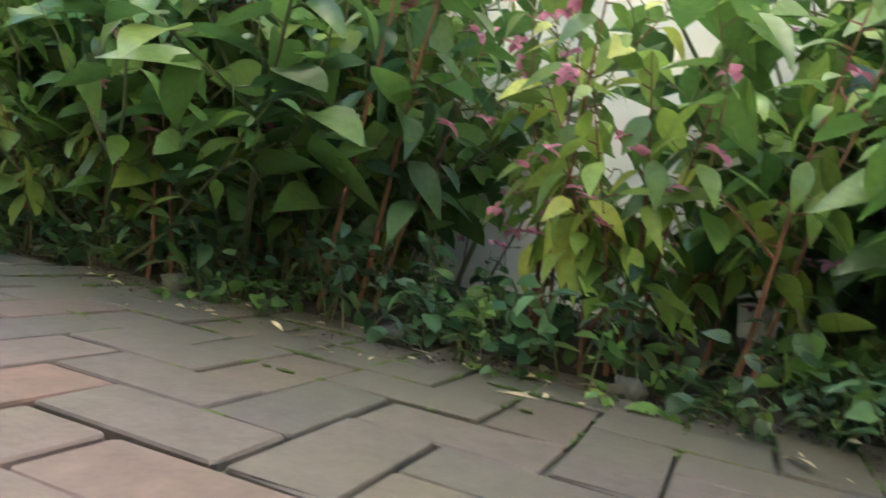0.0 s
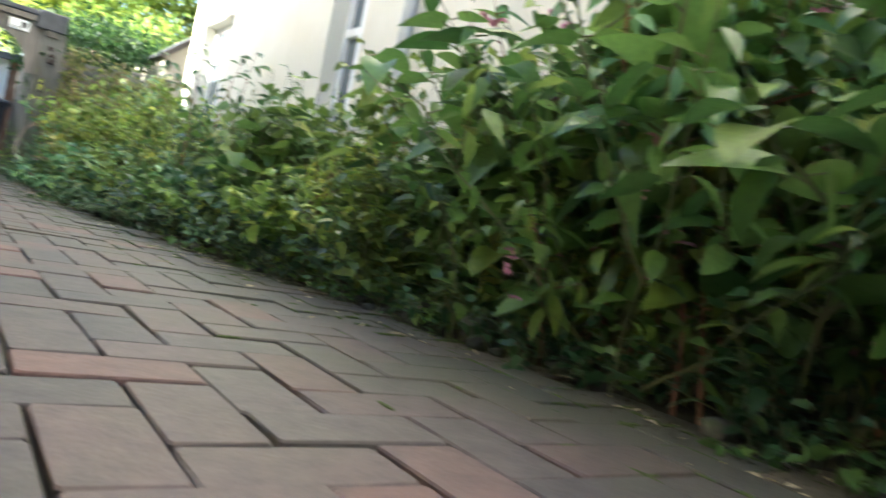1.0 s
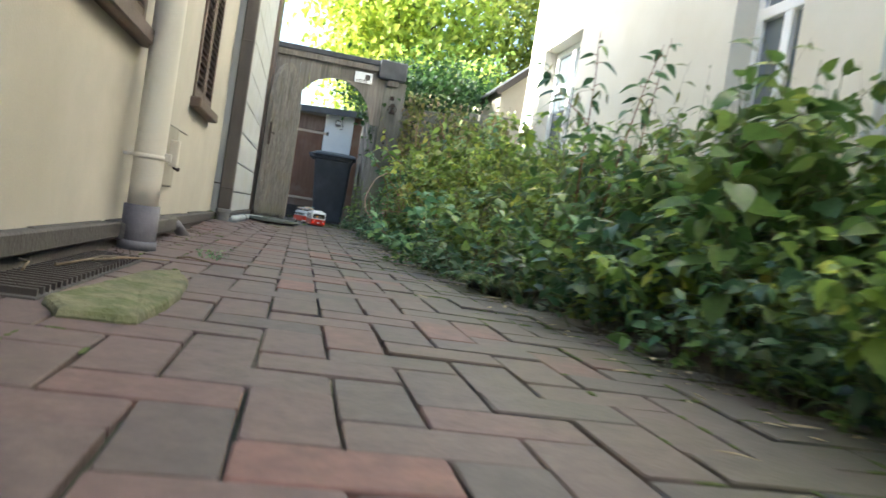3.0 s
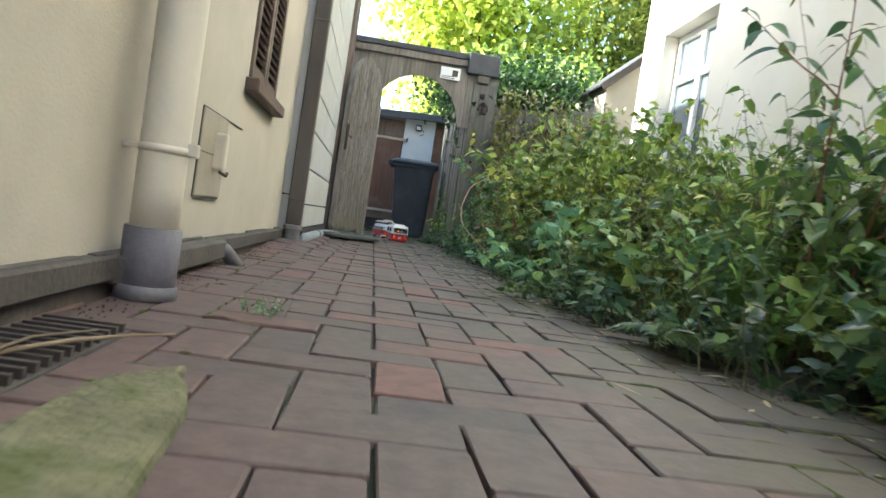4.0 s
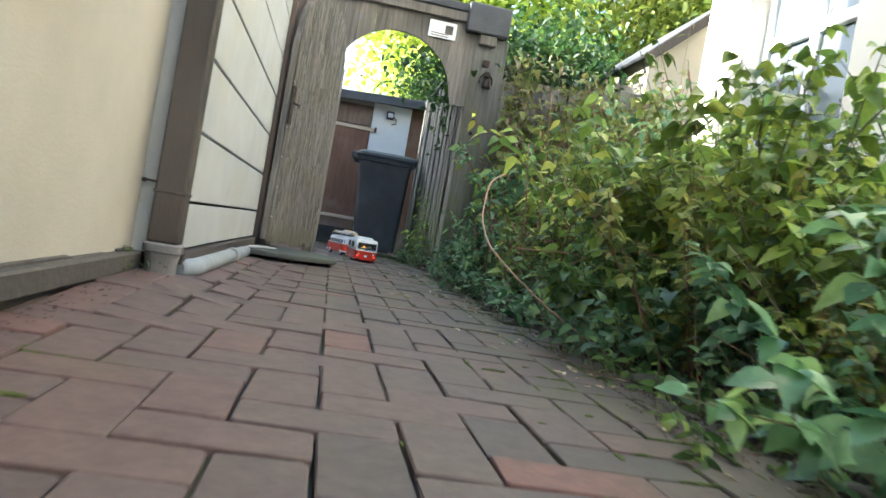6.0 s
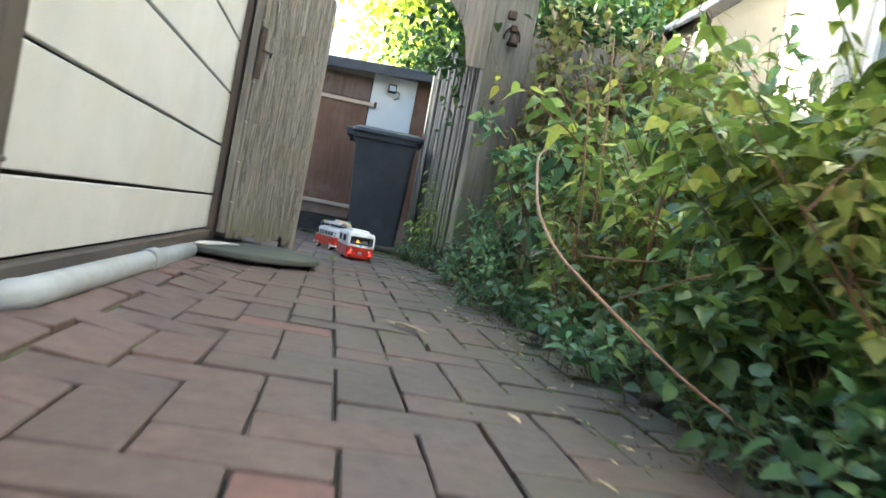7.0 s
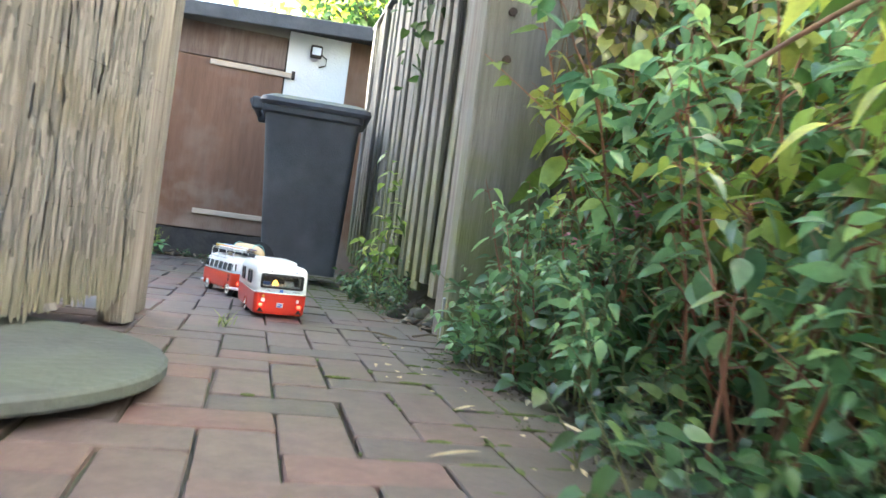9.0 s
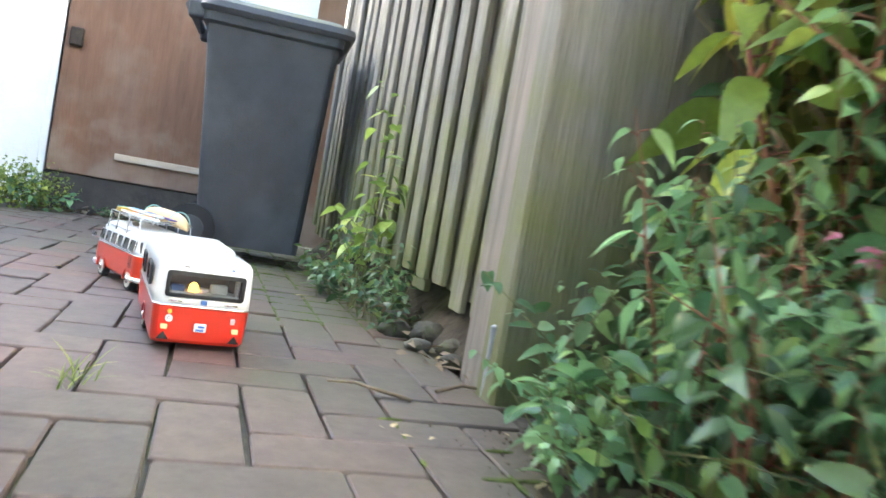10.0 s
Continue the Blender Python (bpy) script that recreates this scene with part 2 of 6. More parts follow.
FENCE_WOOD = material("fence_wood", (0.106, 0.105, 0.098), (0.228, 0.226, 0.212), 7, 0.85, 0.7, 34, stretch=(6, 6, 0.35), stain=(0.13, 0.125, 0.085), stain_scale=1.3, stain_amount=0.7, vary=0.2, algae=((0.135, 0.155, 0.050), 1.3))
REED = material("reed", (0.132, 0.122, 0.108), (0.264, 0.248, 0.222), 9, 0.88, 0.6, 50, stretch=(9, 9, 0.5), stain=(0.19, 0.16, 0.105), stain_scale=5, stain_amount=0.5, vary=0.34, island=True, algae=((0.18, 0.172, 0.118), 0.35))
SHEDDOOR = material("shed_door_paint", (0.132, 0.062, 0.034), (0.20, 0.098, 0.057), 5, 0.6, 0.35, 40, stretch=(4, 4, 0.5), stain=(0.24, 0.17, 0.13), stain_scale=3.5, stain_amount=0.5, algae=((0.26, 0.195, 0.155), 0.75))
SHEDTOP = material("worn_door_top", (0.115, 0.075, 0.058), (0.225, 0.170, 0.140), 6, 0.75, 0.4, 40, stretch=(5, 5, 0.4), stain=(0.10, 0.05, 0.034), stain_scale=4, stain_amount=0.7)
SHEDBASE = material("shed_base", (0.035, 0.030, 0.028), (0.07, 0.06, 0.055), 8, 0.85, 0.5, 40)
ROOFING = material("roofing_felt", (0.045, 0.048, 0.056), (0.075, 0.08, 0.09), 10, 0.75, 0.4, 90)
LATH = material("pale_lath", (0.47, 0.37, 0.28), (0.58, 0.47, 0.37), 9, 0.7, 0.3, 50, stretch=(0.6, 4, 4))
BIN = material("bin_plastic", (0.030, 0.032, 0.038), (0.052, 0.055, 0.064), 6, 0.5, 0.25, 120, stain=(0.10, 0.105, 0.115), stain_scale=3.5, stain_amount=0.45)
RUBBER = material("rubber", (0.014, 0.014, 0.015), (0.028, 0.028, 0.03), 12, 0.75, 0.2, 80)
RUST = material("rusty_iron", (0.030, 0.024, 0.021), (0.075, 0.050, 0.038), 20, 0.7, 0.4, 80, metal=0.5)
STONE = material("mossy_stone", (0.10, 0.10, 0.055), (0.215, 0.205, 0.115), 14, 0.92, 1.0, 55, stain=(0.075, 0.095, 0.026), stain_scale=11, stain_amount=0.9)
SLAB = material("grey_slab", (0.060, 0.070, 0.064), (0.096, 0.106, 0.098), 7, 0.8, 0.4, 50, stain=(0.085, 0.102, 0.068), stain_scale=3, stain_amount=0.6)
ROCK = material("rock", (0.048, 0.046, 0.036), (0.105, 0.10, 0.082), 30, 0.9, 0.7, 60, stain=(0.055, 0.075, 0.022), stain_scale=22, stain_amount=0.85, vary=0.4)
SOIL = material("soil", (0.022, 0.017, 0.012), (0.055, 0.043, 0.030), 16, 0.95, 1.0, 30, stain=(0.05, 0.055, 0.02), stain_scale=3, stain_amount=0.6)
DIRT = material("dry_dirt", (0.055, 0.044, 0.030), (0.10, 0.082, 0.055), 60, 0.95, 0.5, 90)
JOINT = material("joint_sand", (0.045, 0.040, 0.030), (0.085, 0.078, 0.058), 25, 0.95, 0.6, 60, stain=(0.055, 0.075, 0.02), stain_scale=2.5, stain_amount=0.9)
MOSS = material("moss", (0.05, 0.075, 0.014), (0.11, 0.145, 0.035), 40, 0.95, 1.0, 120)
STEM = material("green_stem", (0.10, 0.12, 0.045), (0.17, 0.16, 0.07), 8, 0.6, 0.1, 40, vary=0.2)
RED_STEM = material("red_stem", (0.17, 0.060, 0.038), (0.26, 0.12, 0.068), 8, 0.55, 0.1, 40, vary=0.25)
CANE = material("bramble_cane", (0.26, 0.12, 0.085), (0.40, 0.24, 0.16), 14, 0.6, 0.2, 60)
BARK = material("bark", (0.055, 0.042, 0.032), (0.12, 0.095, 0.072), 9, 0.9, 0.8, 20, stretch=(3, 3, 0.6))
PETAL = material("pink_petal", (0.50, 0.16, 0.26), (0.68, 0.32, 0.42), 30, 0.6, 0.0, translucent=0.4)
DRY = material("dry_leaf", (0.34, 0.26, 0.14), (0.52, 0.44, 0.28), 30, 0.75, 0.3, 60, vary=0.35)
LEAF_MID = leaf_material("leaf_mid", (0.088, 0.160, 0.036), (0.290, 0.405, 0.088), (0.54, 0.54, 0.12))
LEAF_BLUE = leaf_material("leaf_bluish", (0.062, 0.145, 0.070), (0.195, 0.345, 0.155), (0.30, 0.42, 0.14), 0.28)
LEAF_BRIGHT = leaf_material("leaf_bright", (0.095, 0.160, 0.032), (0.31, 0.40, 0.075), (0.50, 0.48, 0.10))
LEAF_DARK = leaf_material("leaf_dark", (0.052, 0.115, 0.030), (0.165, 0.275, 0.066), (0.29, 0.38, 0.09))
# Darker green: the shade under the taller growth is put into the colour.
LEAF_LOW_SHADED = leaf_material("leaf_low_shaded", (0.030, 0.078, 0.030), (0.070, 0.145, 0.052), (0.15, 0.21, 0.06))
LEAF_OLIVE = leaf_material("leaf_olive", (0.12, 0.155, 0.040), (0.31, 0.345, 0.085), (0.46, 0.40, 0.14))
DEAD = material("dead_stalk", (0.13, 0.095, 0.06), (0.26, 0.20, 0.13), 10, 0.85, 0.3, 60, vary=0.3)
LEAF_TREE = leaf_material("leaf_tree", (0.17, 0.25, 0.034), (0.50, 0.57, 0.10), (0.75, 0.73, 0.20), 0.5)
LEAF_HEDGE = leaf_material("leaf_hedge", (0.022, 0.062, 0.018), (0.055, 0.12, 0.03), (0.11, 0.18, 0.04), 0.5)
RED = material("red_lacquer", (0.60, 0.035, 0.010), (0.66, 0.045, 0.012), 3, 0.28, 0.0, coat=0.5)
CARAVAN_RED = material("caravan_red", (0.52, 0.026, 0.012), (0.58, 0.032, 0.015), 3, 0.32, 0.0, coat=0.4)
TOY_WHITE = material("white_lacquer", (0.78, 0.79, 0.80), (0.83, 0.84, 0.85), 4, 0.3, 0.0, coat=0.4)
TOY_CREAM = material("cream_lacquer", (0.66, 0.62, 0.55), (0.71, 0.67, 0.60), 4, 0.35, 0.0, coat=0.3)
CHROME = material("chrome", (0.75, 0.75, 0.76), (0.82, 0.82, 0.83), 5, 0.12, 0.0, metal=1.0)
BLACK = material("black_trim", (0.012, 0.012, 0.013), (0.022, 0.022, 0.024), 8, 0.4, 0.1, 60)
TOY_GLASS = glass("toy_glass", (0.75, 0.78, 0.78))
WINDOW_GLASS = material("window_glass", (0.10, 0.12, 0.14), (0.16, 0.19, 0.21), 1.5, 0.06, 0.0)
WHITE_FRAME = material("white_frame", (0.76, 0.77, 0.78), (0.82, 0.83, 0.84), 4, 0.4, 0.05, 40)
SEAT = material("tan_upholstery", (0.36, 0.30, 0.20), (0.45, 0.38, 0.27), 20, 0.8, 0.2, 80)
CANOE = material("birch_wood", (0.55, 0.38, 0.19), (0.66, 0.48, 0.27), 6, 0.5, 0.2, 50, stretch=(4, 0.5, 4))
YELLOW = material("yellow_wood", (0.60, 0.36, 0.05), (0.68, 0.44, 0.08), 8, 0.5, 0.1, 50)
BLUE = material("blue_paint", (0.05, 0.14, 0.45), (0.07, 0.19, 0.55), 6, 0.4, 0.0)
ORANGE = material("orange_paint", (0.75, 0.22, 0.03), (0.82, 0.28, 0.05), 6, 0.4, 0.0)
PURPLE = material("purple_cloth", (0.06, 0.03, 0.16), (0.11, 0.06, 0.25), 12, 0.8, 0.2, 60)
CORD = material("turquoise_cord", (0.25, 0.52, 0.48), (0.35, 0.62, 0.57), 20, 0.7, 0.1, 80)
LINER = material("wood_lining", (0.075, 0.045, 0.028), (0.11, 0.07, 0.045), 10, 0.6, 0.1, 50)
PAVER = paver_material("paver", False)
PAVER_REST = paver_material("paver_rest", True)
LAMP_GLOW = glow("warm_bulb", (1.0, 0.42, 0.06), 0.8)
TAIL_GLOW = glow("tail_glow", (1.0, 0.06, 0.03), 0.9)


# ---- mesh helpers ----
def finish(name, bm, mat, smooth=False):
    me = bpy.data.meshes.new(name)
    bmesh.ops.recalc_face_normals(bm, faces=bm.faces[:])
    bm.to_mesh(me)
    bm.free()
    if smooth:
        me.polygons.foreach_set("use_smooth", [len(p.vertices) < 5 for p in me.polygons])
    if mat:
        me.materials.append(mat)
    return me


def part(name, bm, mat, parent=None, label="", smooth=False):
    ob = new(name, finish(name, bm, mat, smooth))
    ob.parent = parent
    if label:
        tagged(ob, label)
    return ob


def empty(name, label, category, m=None, group="", kind=""):
    ob = new(name)
    ob.empty_display_size = 0.1
    tagged(ob, label, category, group, kind)
    if m is not None:
        ob.matrix_basis = m
    return ob


def add_box(bm, x0, x1, y0, y1, z0, z1, bevel=0.0, seg=1, turn=None):
    ret = bmesh.ops.create_cube(bm, size=1.0)
    m = Matrix.Translation(((x0 + x1) / 2, (y0 + y1) / 2, (z0 + z1) / 2)) @ Matrix.Diagonal((x1 - x0, y1 - y0, z1 - z0, 1))
    if turn is not None:
        m = turn @ m
    bmesh.ops.transform(bm, matrix=m, verts=ret["verts"])
    if bevel:
        edges = list({e for v in ret["verts"] for e in v.link_edges})
        bmesh.ops.bevel(bm, geom=edges, offset=bevel, segments=seg, affect='EDGES', profile=0.5)
    return bm


def box(x0, x1, y0, y1, z0, z1, bevel=0.0, seg=1, turn=None):
    return add_box(bmesh.new(), x0, x1, y0, y1, z0, z1, bevel, seg, turn)


def add_tube(bm, points, radius, sides=8, taper=1.0, closed=False):
    """A round bar along a chain of points."""
    pts = [Vector(p) for p in points]
    rings = []
    for k, p in enumerate(pts):
        a = pts[max(k - 1, 0)]
        b = pts[min(k + 1, len(pts) - 1)]
        if closed:
            a, b = pts[k - 1], pts[(k + 1) % len(pts)]
        d = (b - a).normalized()
        u = d.orthogonal().normalized() if abs(d.z) > 0.95 else d.cross(Vector((0, 0, 1))).normalized()
        w = d.cross(u)
        r = radius * (1 + (taper - 1) * k / max(len(pts) - 1, 1))
        rings.append([bm.verts.new(p + r * (math.cos(6.2832 * j / sides) * u + math.sin(6.2832 * j / sides) * w)) for j in range(sides)])
    n = len(rings)
    for k in range(n if closed else n - 1):
        a, b = rings[k], rings[(k + 1) % n]
        for j in range(sides):
            bm.faces.new((a[j], a[(j + 1) % sides], b[(j + 1) % sides], b[j]))
    if not closed:
        bm.faces.new(rings[0][::-1])
        bm.faces.new(rings[-1])
    return bm


def tube(points, radius, sides=8, taper=1.0, closed=False):
    return add_tube(bmesh.new(), points, radius, sides, taper, closed)


def rounded_ring(hx, hy, r, z, cx=0.0, cy=0.0, seg=5):
    """Points of a rectangle with round corners at height z."""
    out = []
    for sx, sy, a0 in ((1, 1, 0), (-1, 1, 90), (-1, -1, 180), (1, -1, 270)):
        for k in range(seg + 1):
            a = radians(a0 + 90 * k / seg)
            out.append((cx + sx * (hx - r) + r * math.cos(a), cy + sy * (hy - r) + r * math.sin(a), z))
    return out


def loft(rings, caps=True, bm=None):
    bm = bm or bmesh.new()
    vs = [[bm.verts.new(p) for p in ring] for ring in rings]
    n = len(rings[0])
    for a, b in zip(vs, vs[1:]):
        for j in range(n):
            bm.faces.new((a[j], a[(j + 1) % n], b[(j + 1) % n], b[j]))
    if caps:
        bm.faces.new(vs[0][::-1])
        bm.faces.new(vs[-1])
    return bm


def add_disc(bm, center, axis, radius, depth, sides=20):
    """A short cylinder whose middle lies at center."""
    q = Vector(axis).normalized().to_track_quat('Z', 'Y').to_matrix().to_4x4()
    bmesh.ops.create_cone(bm, cap_ends=True, segments=sides, radius1=radius, radius2=radius, depth=depth,
                          matrix=Matrix.Translation(center) @ q)
    return bm


def disc(center, axis, radius, depth, sides=20):
    return add_disc(bmesh.new(), center, axis, radius, depth, sides)


def blob(center, size, seed, sub=2, rough=0.25):
    bm = bmesh.new()
    bmesh.ops.create_icosphere(bm, subdivisions=sub, radius=1.0)
    for v in bm.verts:
        k = 1 + rough * noise.noise(v.co * 1.3 + Vector((seed, seed * 2.1, 0)))
        v.co = Vector((v.co.x * size[0] * k, v.co.y * size[1] * k, v.co.z * size[2] * k)) + Vector(center)
    return bm


# ---- setting: ground and paving ----
def bed_edge(y):
    """Where the paving ends and the planting bed begins: the path narrows along the way."""
    return float(np.interp(y, (2.6, 3.4, 4.2, 4.8, 5.4, 6.0, 9.0, 11.3), (1.70, 1.62, 1.51, 1.48, 1.38, 1.29, 1.27, 1.30)))


def make_ground():
    bm = bmesh.new()
    bmesh.ops.create_grid(bm, x_segments=2, y_segments=2, size=150, matrix=Matrix.Translation((0, 0, -0.06)))
    ob = part("ground", bm, SOIL)
    tagged(ob, "dark bare soil round the paved path", "ground", kind="structure")
    bm = bmesh.new()
    bmesh.ops.create_grid(bm, x_segments=40, y_segments=150, size=0.5)
    for v in bm.verts:
        y = -4.5 + (v.co.y + 0.5) * 15.85
        e = bed_edge(y)
        x = e - 0.09 + (v.co.x + 0.5) * (2.96 - e + 0.09)
        rise = min(max((x - e + 0.04) / 0.25, 0), 1)
        v.co = Vector((x, y, -0.035 + 0.055 * rise + 0.035 * rise * noise.noise(Vector((x * 4, y * 4, 0))) + 0.02 * rise * noise.noise(Vector((x * 17, y * 17, 3)))))
    ob = part("planting_bed", bm, SOIL, smooth=True)
    tagged(ob, "dark damp soil of the planting bed", "soil", kind="structure")


BRICK_W, BRICK_L, GAP = 0.117, 0.234, 0.0056
LINE_X, LINE_Y = 0.5055, 0.439


def rise(x, y):
    """The paving climbs a little towards the wall foot beside the drain."""
    def ease(v):
        v = min(max(v, 0), 1)
        return v * v * (3 - 2 * v)
    return 0.036 * ease((0.3 - x) / 0.3) * ease((y - 6.9) / 1.2) * (1 - ease((y - 9.5) / 0.7))


def bricks_of_herringbone(x0, x1, y0, y1):
    """Centres of the stones of a right-angled herringbone bond: x, y, lies across or along."""
    w = BRICK_W
    out = []
    for row in range(int(y0 / w) - 6, int(y1 / w) + 6):
        for k in range(-60, 60):
            c = row + 4 * k
            x, y = c * w + LINE_X, row * w + LINE_Y
            out.append((x + w, y + w / 2, True))
            out.append((x + 3.5 * w, y + w, False))
    return [(x, y, a) for x, y, a in out if x0 < x < x1 and y0 < y < y1]


def make_pavement():
    base = empty("pavement", "herringbone pavement of worn brown concrete stones with mossy joints", "pavement", kind="structure")
    bm = bmesh.new()
    for x0, x1, y0, y1, nx, ny in ((-0.6, 1.78, -4.5, 11.4, 72, 480), (-2.6, 1.5, 11.4, 14.75, 110, 90)):
        g = bmesh.ops.create_grid(bm, x_segments=nx, y_segments=ny, size=0.5)
        for v in g["verts"]:
            x, y = x0 + (v.co.x + .5) * (x1 - x0), y0 + (v.co.y + .5) * (y1 - y0)
            v.co = Vector((x, y, rise(x, y) - 0.0115 + 0.0060 * noise.noise(Vector((x * 5, y * 5, 7))) + 0.003 * noise.noise(Vector((x * 23, y * 23, 1)))))
    part("joint_bed", bm, JOINT, base)

    def stone_mesh(kind):
        rnd = random.Random(kind)
        bm = bmesh.new()
        hx, hy = BRICK_L / 2 - GAP / 2, BRICK_W / 2 - GAP / 2
        top = rounded_ring(hx - 0.0026, hy - 0.0026, 0.005, 0.0, seg=1)
        mid = rounded_ring(hx, hy, 0.006, -0.0028, seg=1)
        low = rounded_ring(hx, hy, 0.006, -0.03, seg=1)
        loft([[(x + rnd.uniform(-.0015, .0015), y + rnd.uniform(-.0015, .0015), z) for x, y, z in r] for r in (low, mid, top)], bm=bm)
        return finish("paving_stone", bm, PAVER)

    meshes = [stone_mesh(k) for k in range(6)]
    rnd = random.Random(4)
    stones = [b for b in bricks_of_herringbone(-0.16, 1.78, -4.3, 11.38) if b[0] < bed_edge(b[1]) + 0.05] + [b for b in bricks_of_herringbone(-2.5, 1.33, 11.38, 14.66)]
    stones.sort(key=lambda b: abs(b[1] - 7.6) + (3 if not 0.1 < b[0] < 1.25 else 0))
    rest_v, rest_f = [], []
    for k, (x, y, across) in enumerate(stones):
        sx, sy = (rise(x + .05, y) - rise(x - .05, y)) / .1, (rise(x, y + .05) - rise(x, y - .05)) / .1
        m = pose(x + rnd.uniform(-.0012, .0012), y + rnd.uniform(-.0012, .0012), rise(x, y) + rnd.uniform(-.003, .002) + 0.004 * noise.noise(Vector((x * 1.7, y * 1.7, 0))),
                 math.degrees(sy) + rnd.gauss(0, .35), -math.degrees(sx) + rnd.gauss(0, .35), 0) @ pose(0, 0, 0, 0, 0, (0 if across else 90) + rnd.gauss(0, .5))
        me = meshes[rnd.randrange(6)]
        if k < 300:
            ob = new("paving_stone", me)
            ob.parent = base
            ob.matrix_basis = m
        else:
            o = len(rest_v)
            rest_v += [tuple(m @ v.co) for v in me.vertices]
            rest_f += [tuple(o + i for i in p.vertices) for p in me.polygons]
    me = bpy.data.meshes.new("paving_stones")
    me.from_pydata(rest_v, [], rest_f)
    me.materials.append(PAVER_REST)
    ob = new("paving_stones", me)
    ob.parent = base
    tagged(ob, kind="stuff")


make_ground()


# ---- setting: the house with the cream wall ----
def make_left_house():
    x1, x0 = -0.098, -0.45
    w = [(4.42, 5.38, 0.755, 2.05), (6.68, 7.38, 0.70, 1.75)]
    bm = bmesh.new()
    ys = [-5.0, w[0][0], w[0][1], w[1][0], w[1][1], 8.22]
    add_box(bm, x0, x1, ys[0], ys[1], 0.085, 4.2)
    add_box(bm, x0, x1, ys[2], ys[3], 0.085, 4.2)
    add_box(bm, x0, x1, ys[4], ys[5], 0.085, 4.2)
    for (a, b, lo, hi) in w:
        add_box(bm, x0, x1, a, b, 0.085, lo)
        add_box(bm, x0, x1, a, b, hi, 4.2)
    add_box(bm, -5.6, -5.3, -5.0, 8.2, 0.085, 4.2)
    add_box(bm, -5.3, x0, -5.0, -4.7, 0.085, 4.2)
    add_box(bm, -5.3, x0, 7.9, 8.2, 0.085, 4.2)
    rf = part("roof_west", box(-5.65, -.09, -5.05, 8.24, 4.203, 4.32, .01), ROOFING)
    tagged(rf, "dark felted flat roof of the cream house", "roof", kind="structure")
    ob = part("wall_west", bm, CREAM)
    tagged(ob, "cream painted plaster house wall with faint stains", "wall", kind="structure")
    bm = bmesh.new()
    add_box(bm, x0, x1 + 0.035, -5, 8.22, 0.035, 0.092, 0.006)
    add_box(bm, x0, x1 + 0.012, -5, 8.22, -0.05, 0.035)
    rnd = random.Random(2)
    y = -5.0
    while y < 8.2:
        ln = rnd.uniform(.15, .7)
        if rnd.random() < .8:
            add_box(bm, x1 - .002, x1 + rnd.uniform(.006, .02), y, min(8.2, y + ln), .0905, .0905 + rnd.uniform(.004, .011), .002)
        y += ln + rnd.uniform(0, .12)
    ob = part("plinth", bm, PLINTH)
    tagged(ob, "dark grey painted plinth along the house foot", "plinth", kind="structure")
    for i, (a, b, lo, hi) in enumerate(w):
        win = empty(f"window_{i + 1}", "window with closed dark brown louvred shutters and a brown sill", "window", kind="structure")
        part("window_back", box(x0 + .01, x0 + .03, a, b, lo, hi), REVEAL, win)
        part("window_sill", box(x1 - 0.10, x1 + 0.055, a - 0.05, b + 0.05, lo - 0.035, lo + 0.02, 0.006), BROWN, win, "thick brown wooden sill")
        for a2, b2 in ((a + .004, (a + b) / 2 - .004), ((a + b) / 2 + .004, b - .004)):
            bm = bmesh.new()
            for y in (a2, b2 - 0.045):
                add_box(bm, x1 - 0.035, x1 + 0.012, y, y + 0.045, lo + .03, hi - .01, 0.003)
            for z in (lo + .03, hi - 0.06):
                add_box(bm, x1 - 0.034, x1 + 0.011, a2 + 0.045, b2 - 0.045, z, z + 0.05)
            sh = part("shutter", bm, BROWN, win)
            z = lo + 0.10
            me = finish("slat", box(-0.022, 0.022, a2 + 0.045, b2 - 0.045, -0.005, 0.005, turn=pose(0, 0, 0, 0, 38, 0)), BROWN)
            while z < hi - 0.08:
                sl = new("slat", me)
                sl.parent = sh
                sl.matrix_basis = pose(x1 - 0.012, 0, z)
                z += 0.036


def make_corner_board():
    t = empty("box_downpipe", "dark brown square downpipe at the end of the house", "downpipe")
    x, y = -0.005, 8.222
    part("pipe", box(x - .046, x + .046, y - .042, y + .042, 0.125, 4.1, 0.008, 2), PIPEBROWN, t)
    for z in (.275, 1.36):
        part("joint_band", box(x - .049, x + .049, y - .045, y + .0425, z, z + .01, 0.003), PIPEBROWN, t)
    clip = part("wall_clip", tube([(-.1, y, .305), (-.08, y - .02, .307), (-.045, y - .03, .305)], .004, 6), RUST, t, smooth=True)
    part("clip_nail", disc((-.09, y - .01, .306), (0, 1, 0), .007, .02, 8), RUST, clip)
    part("shoe_collar", loft([rounded_ring(.052, .050, .03, .096, x, y), rounded_ring(.056, .054, .03, .10, x, y), rounded_ring(.056, .054, .03, .121, x, y), rounded_ring(.05, .047, .03, .1265, x, y)]), GREYSHOE, t, "grey plastic collar")
    part("shoe", loft([rounded_ring(.045, .045, .04, .0, x, y), rounded_ring(.046, .045, .04, .065, x, y), rounded_ring(.05, .049, .035, .096, x, y)]), GREYSHOE, t, "dirty grey plastic drain shoe")


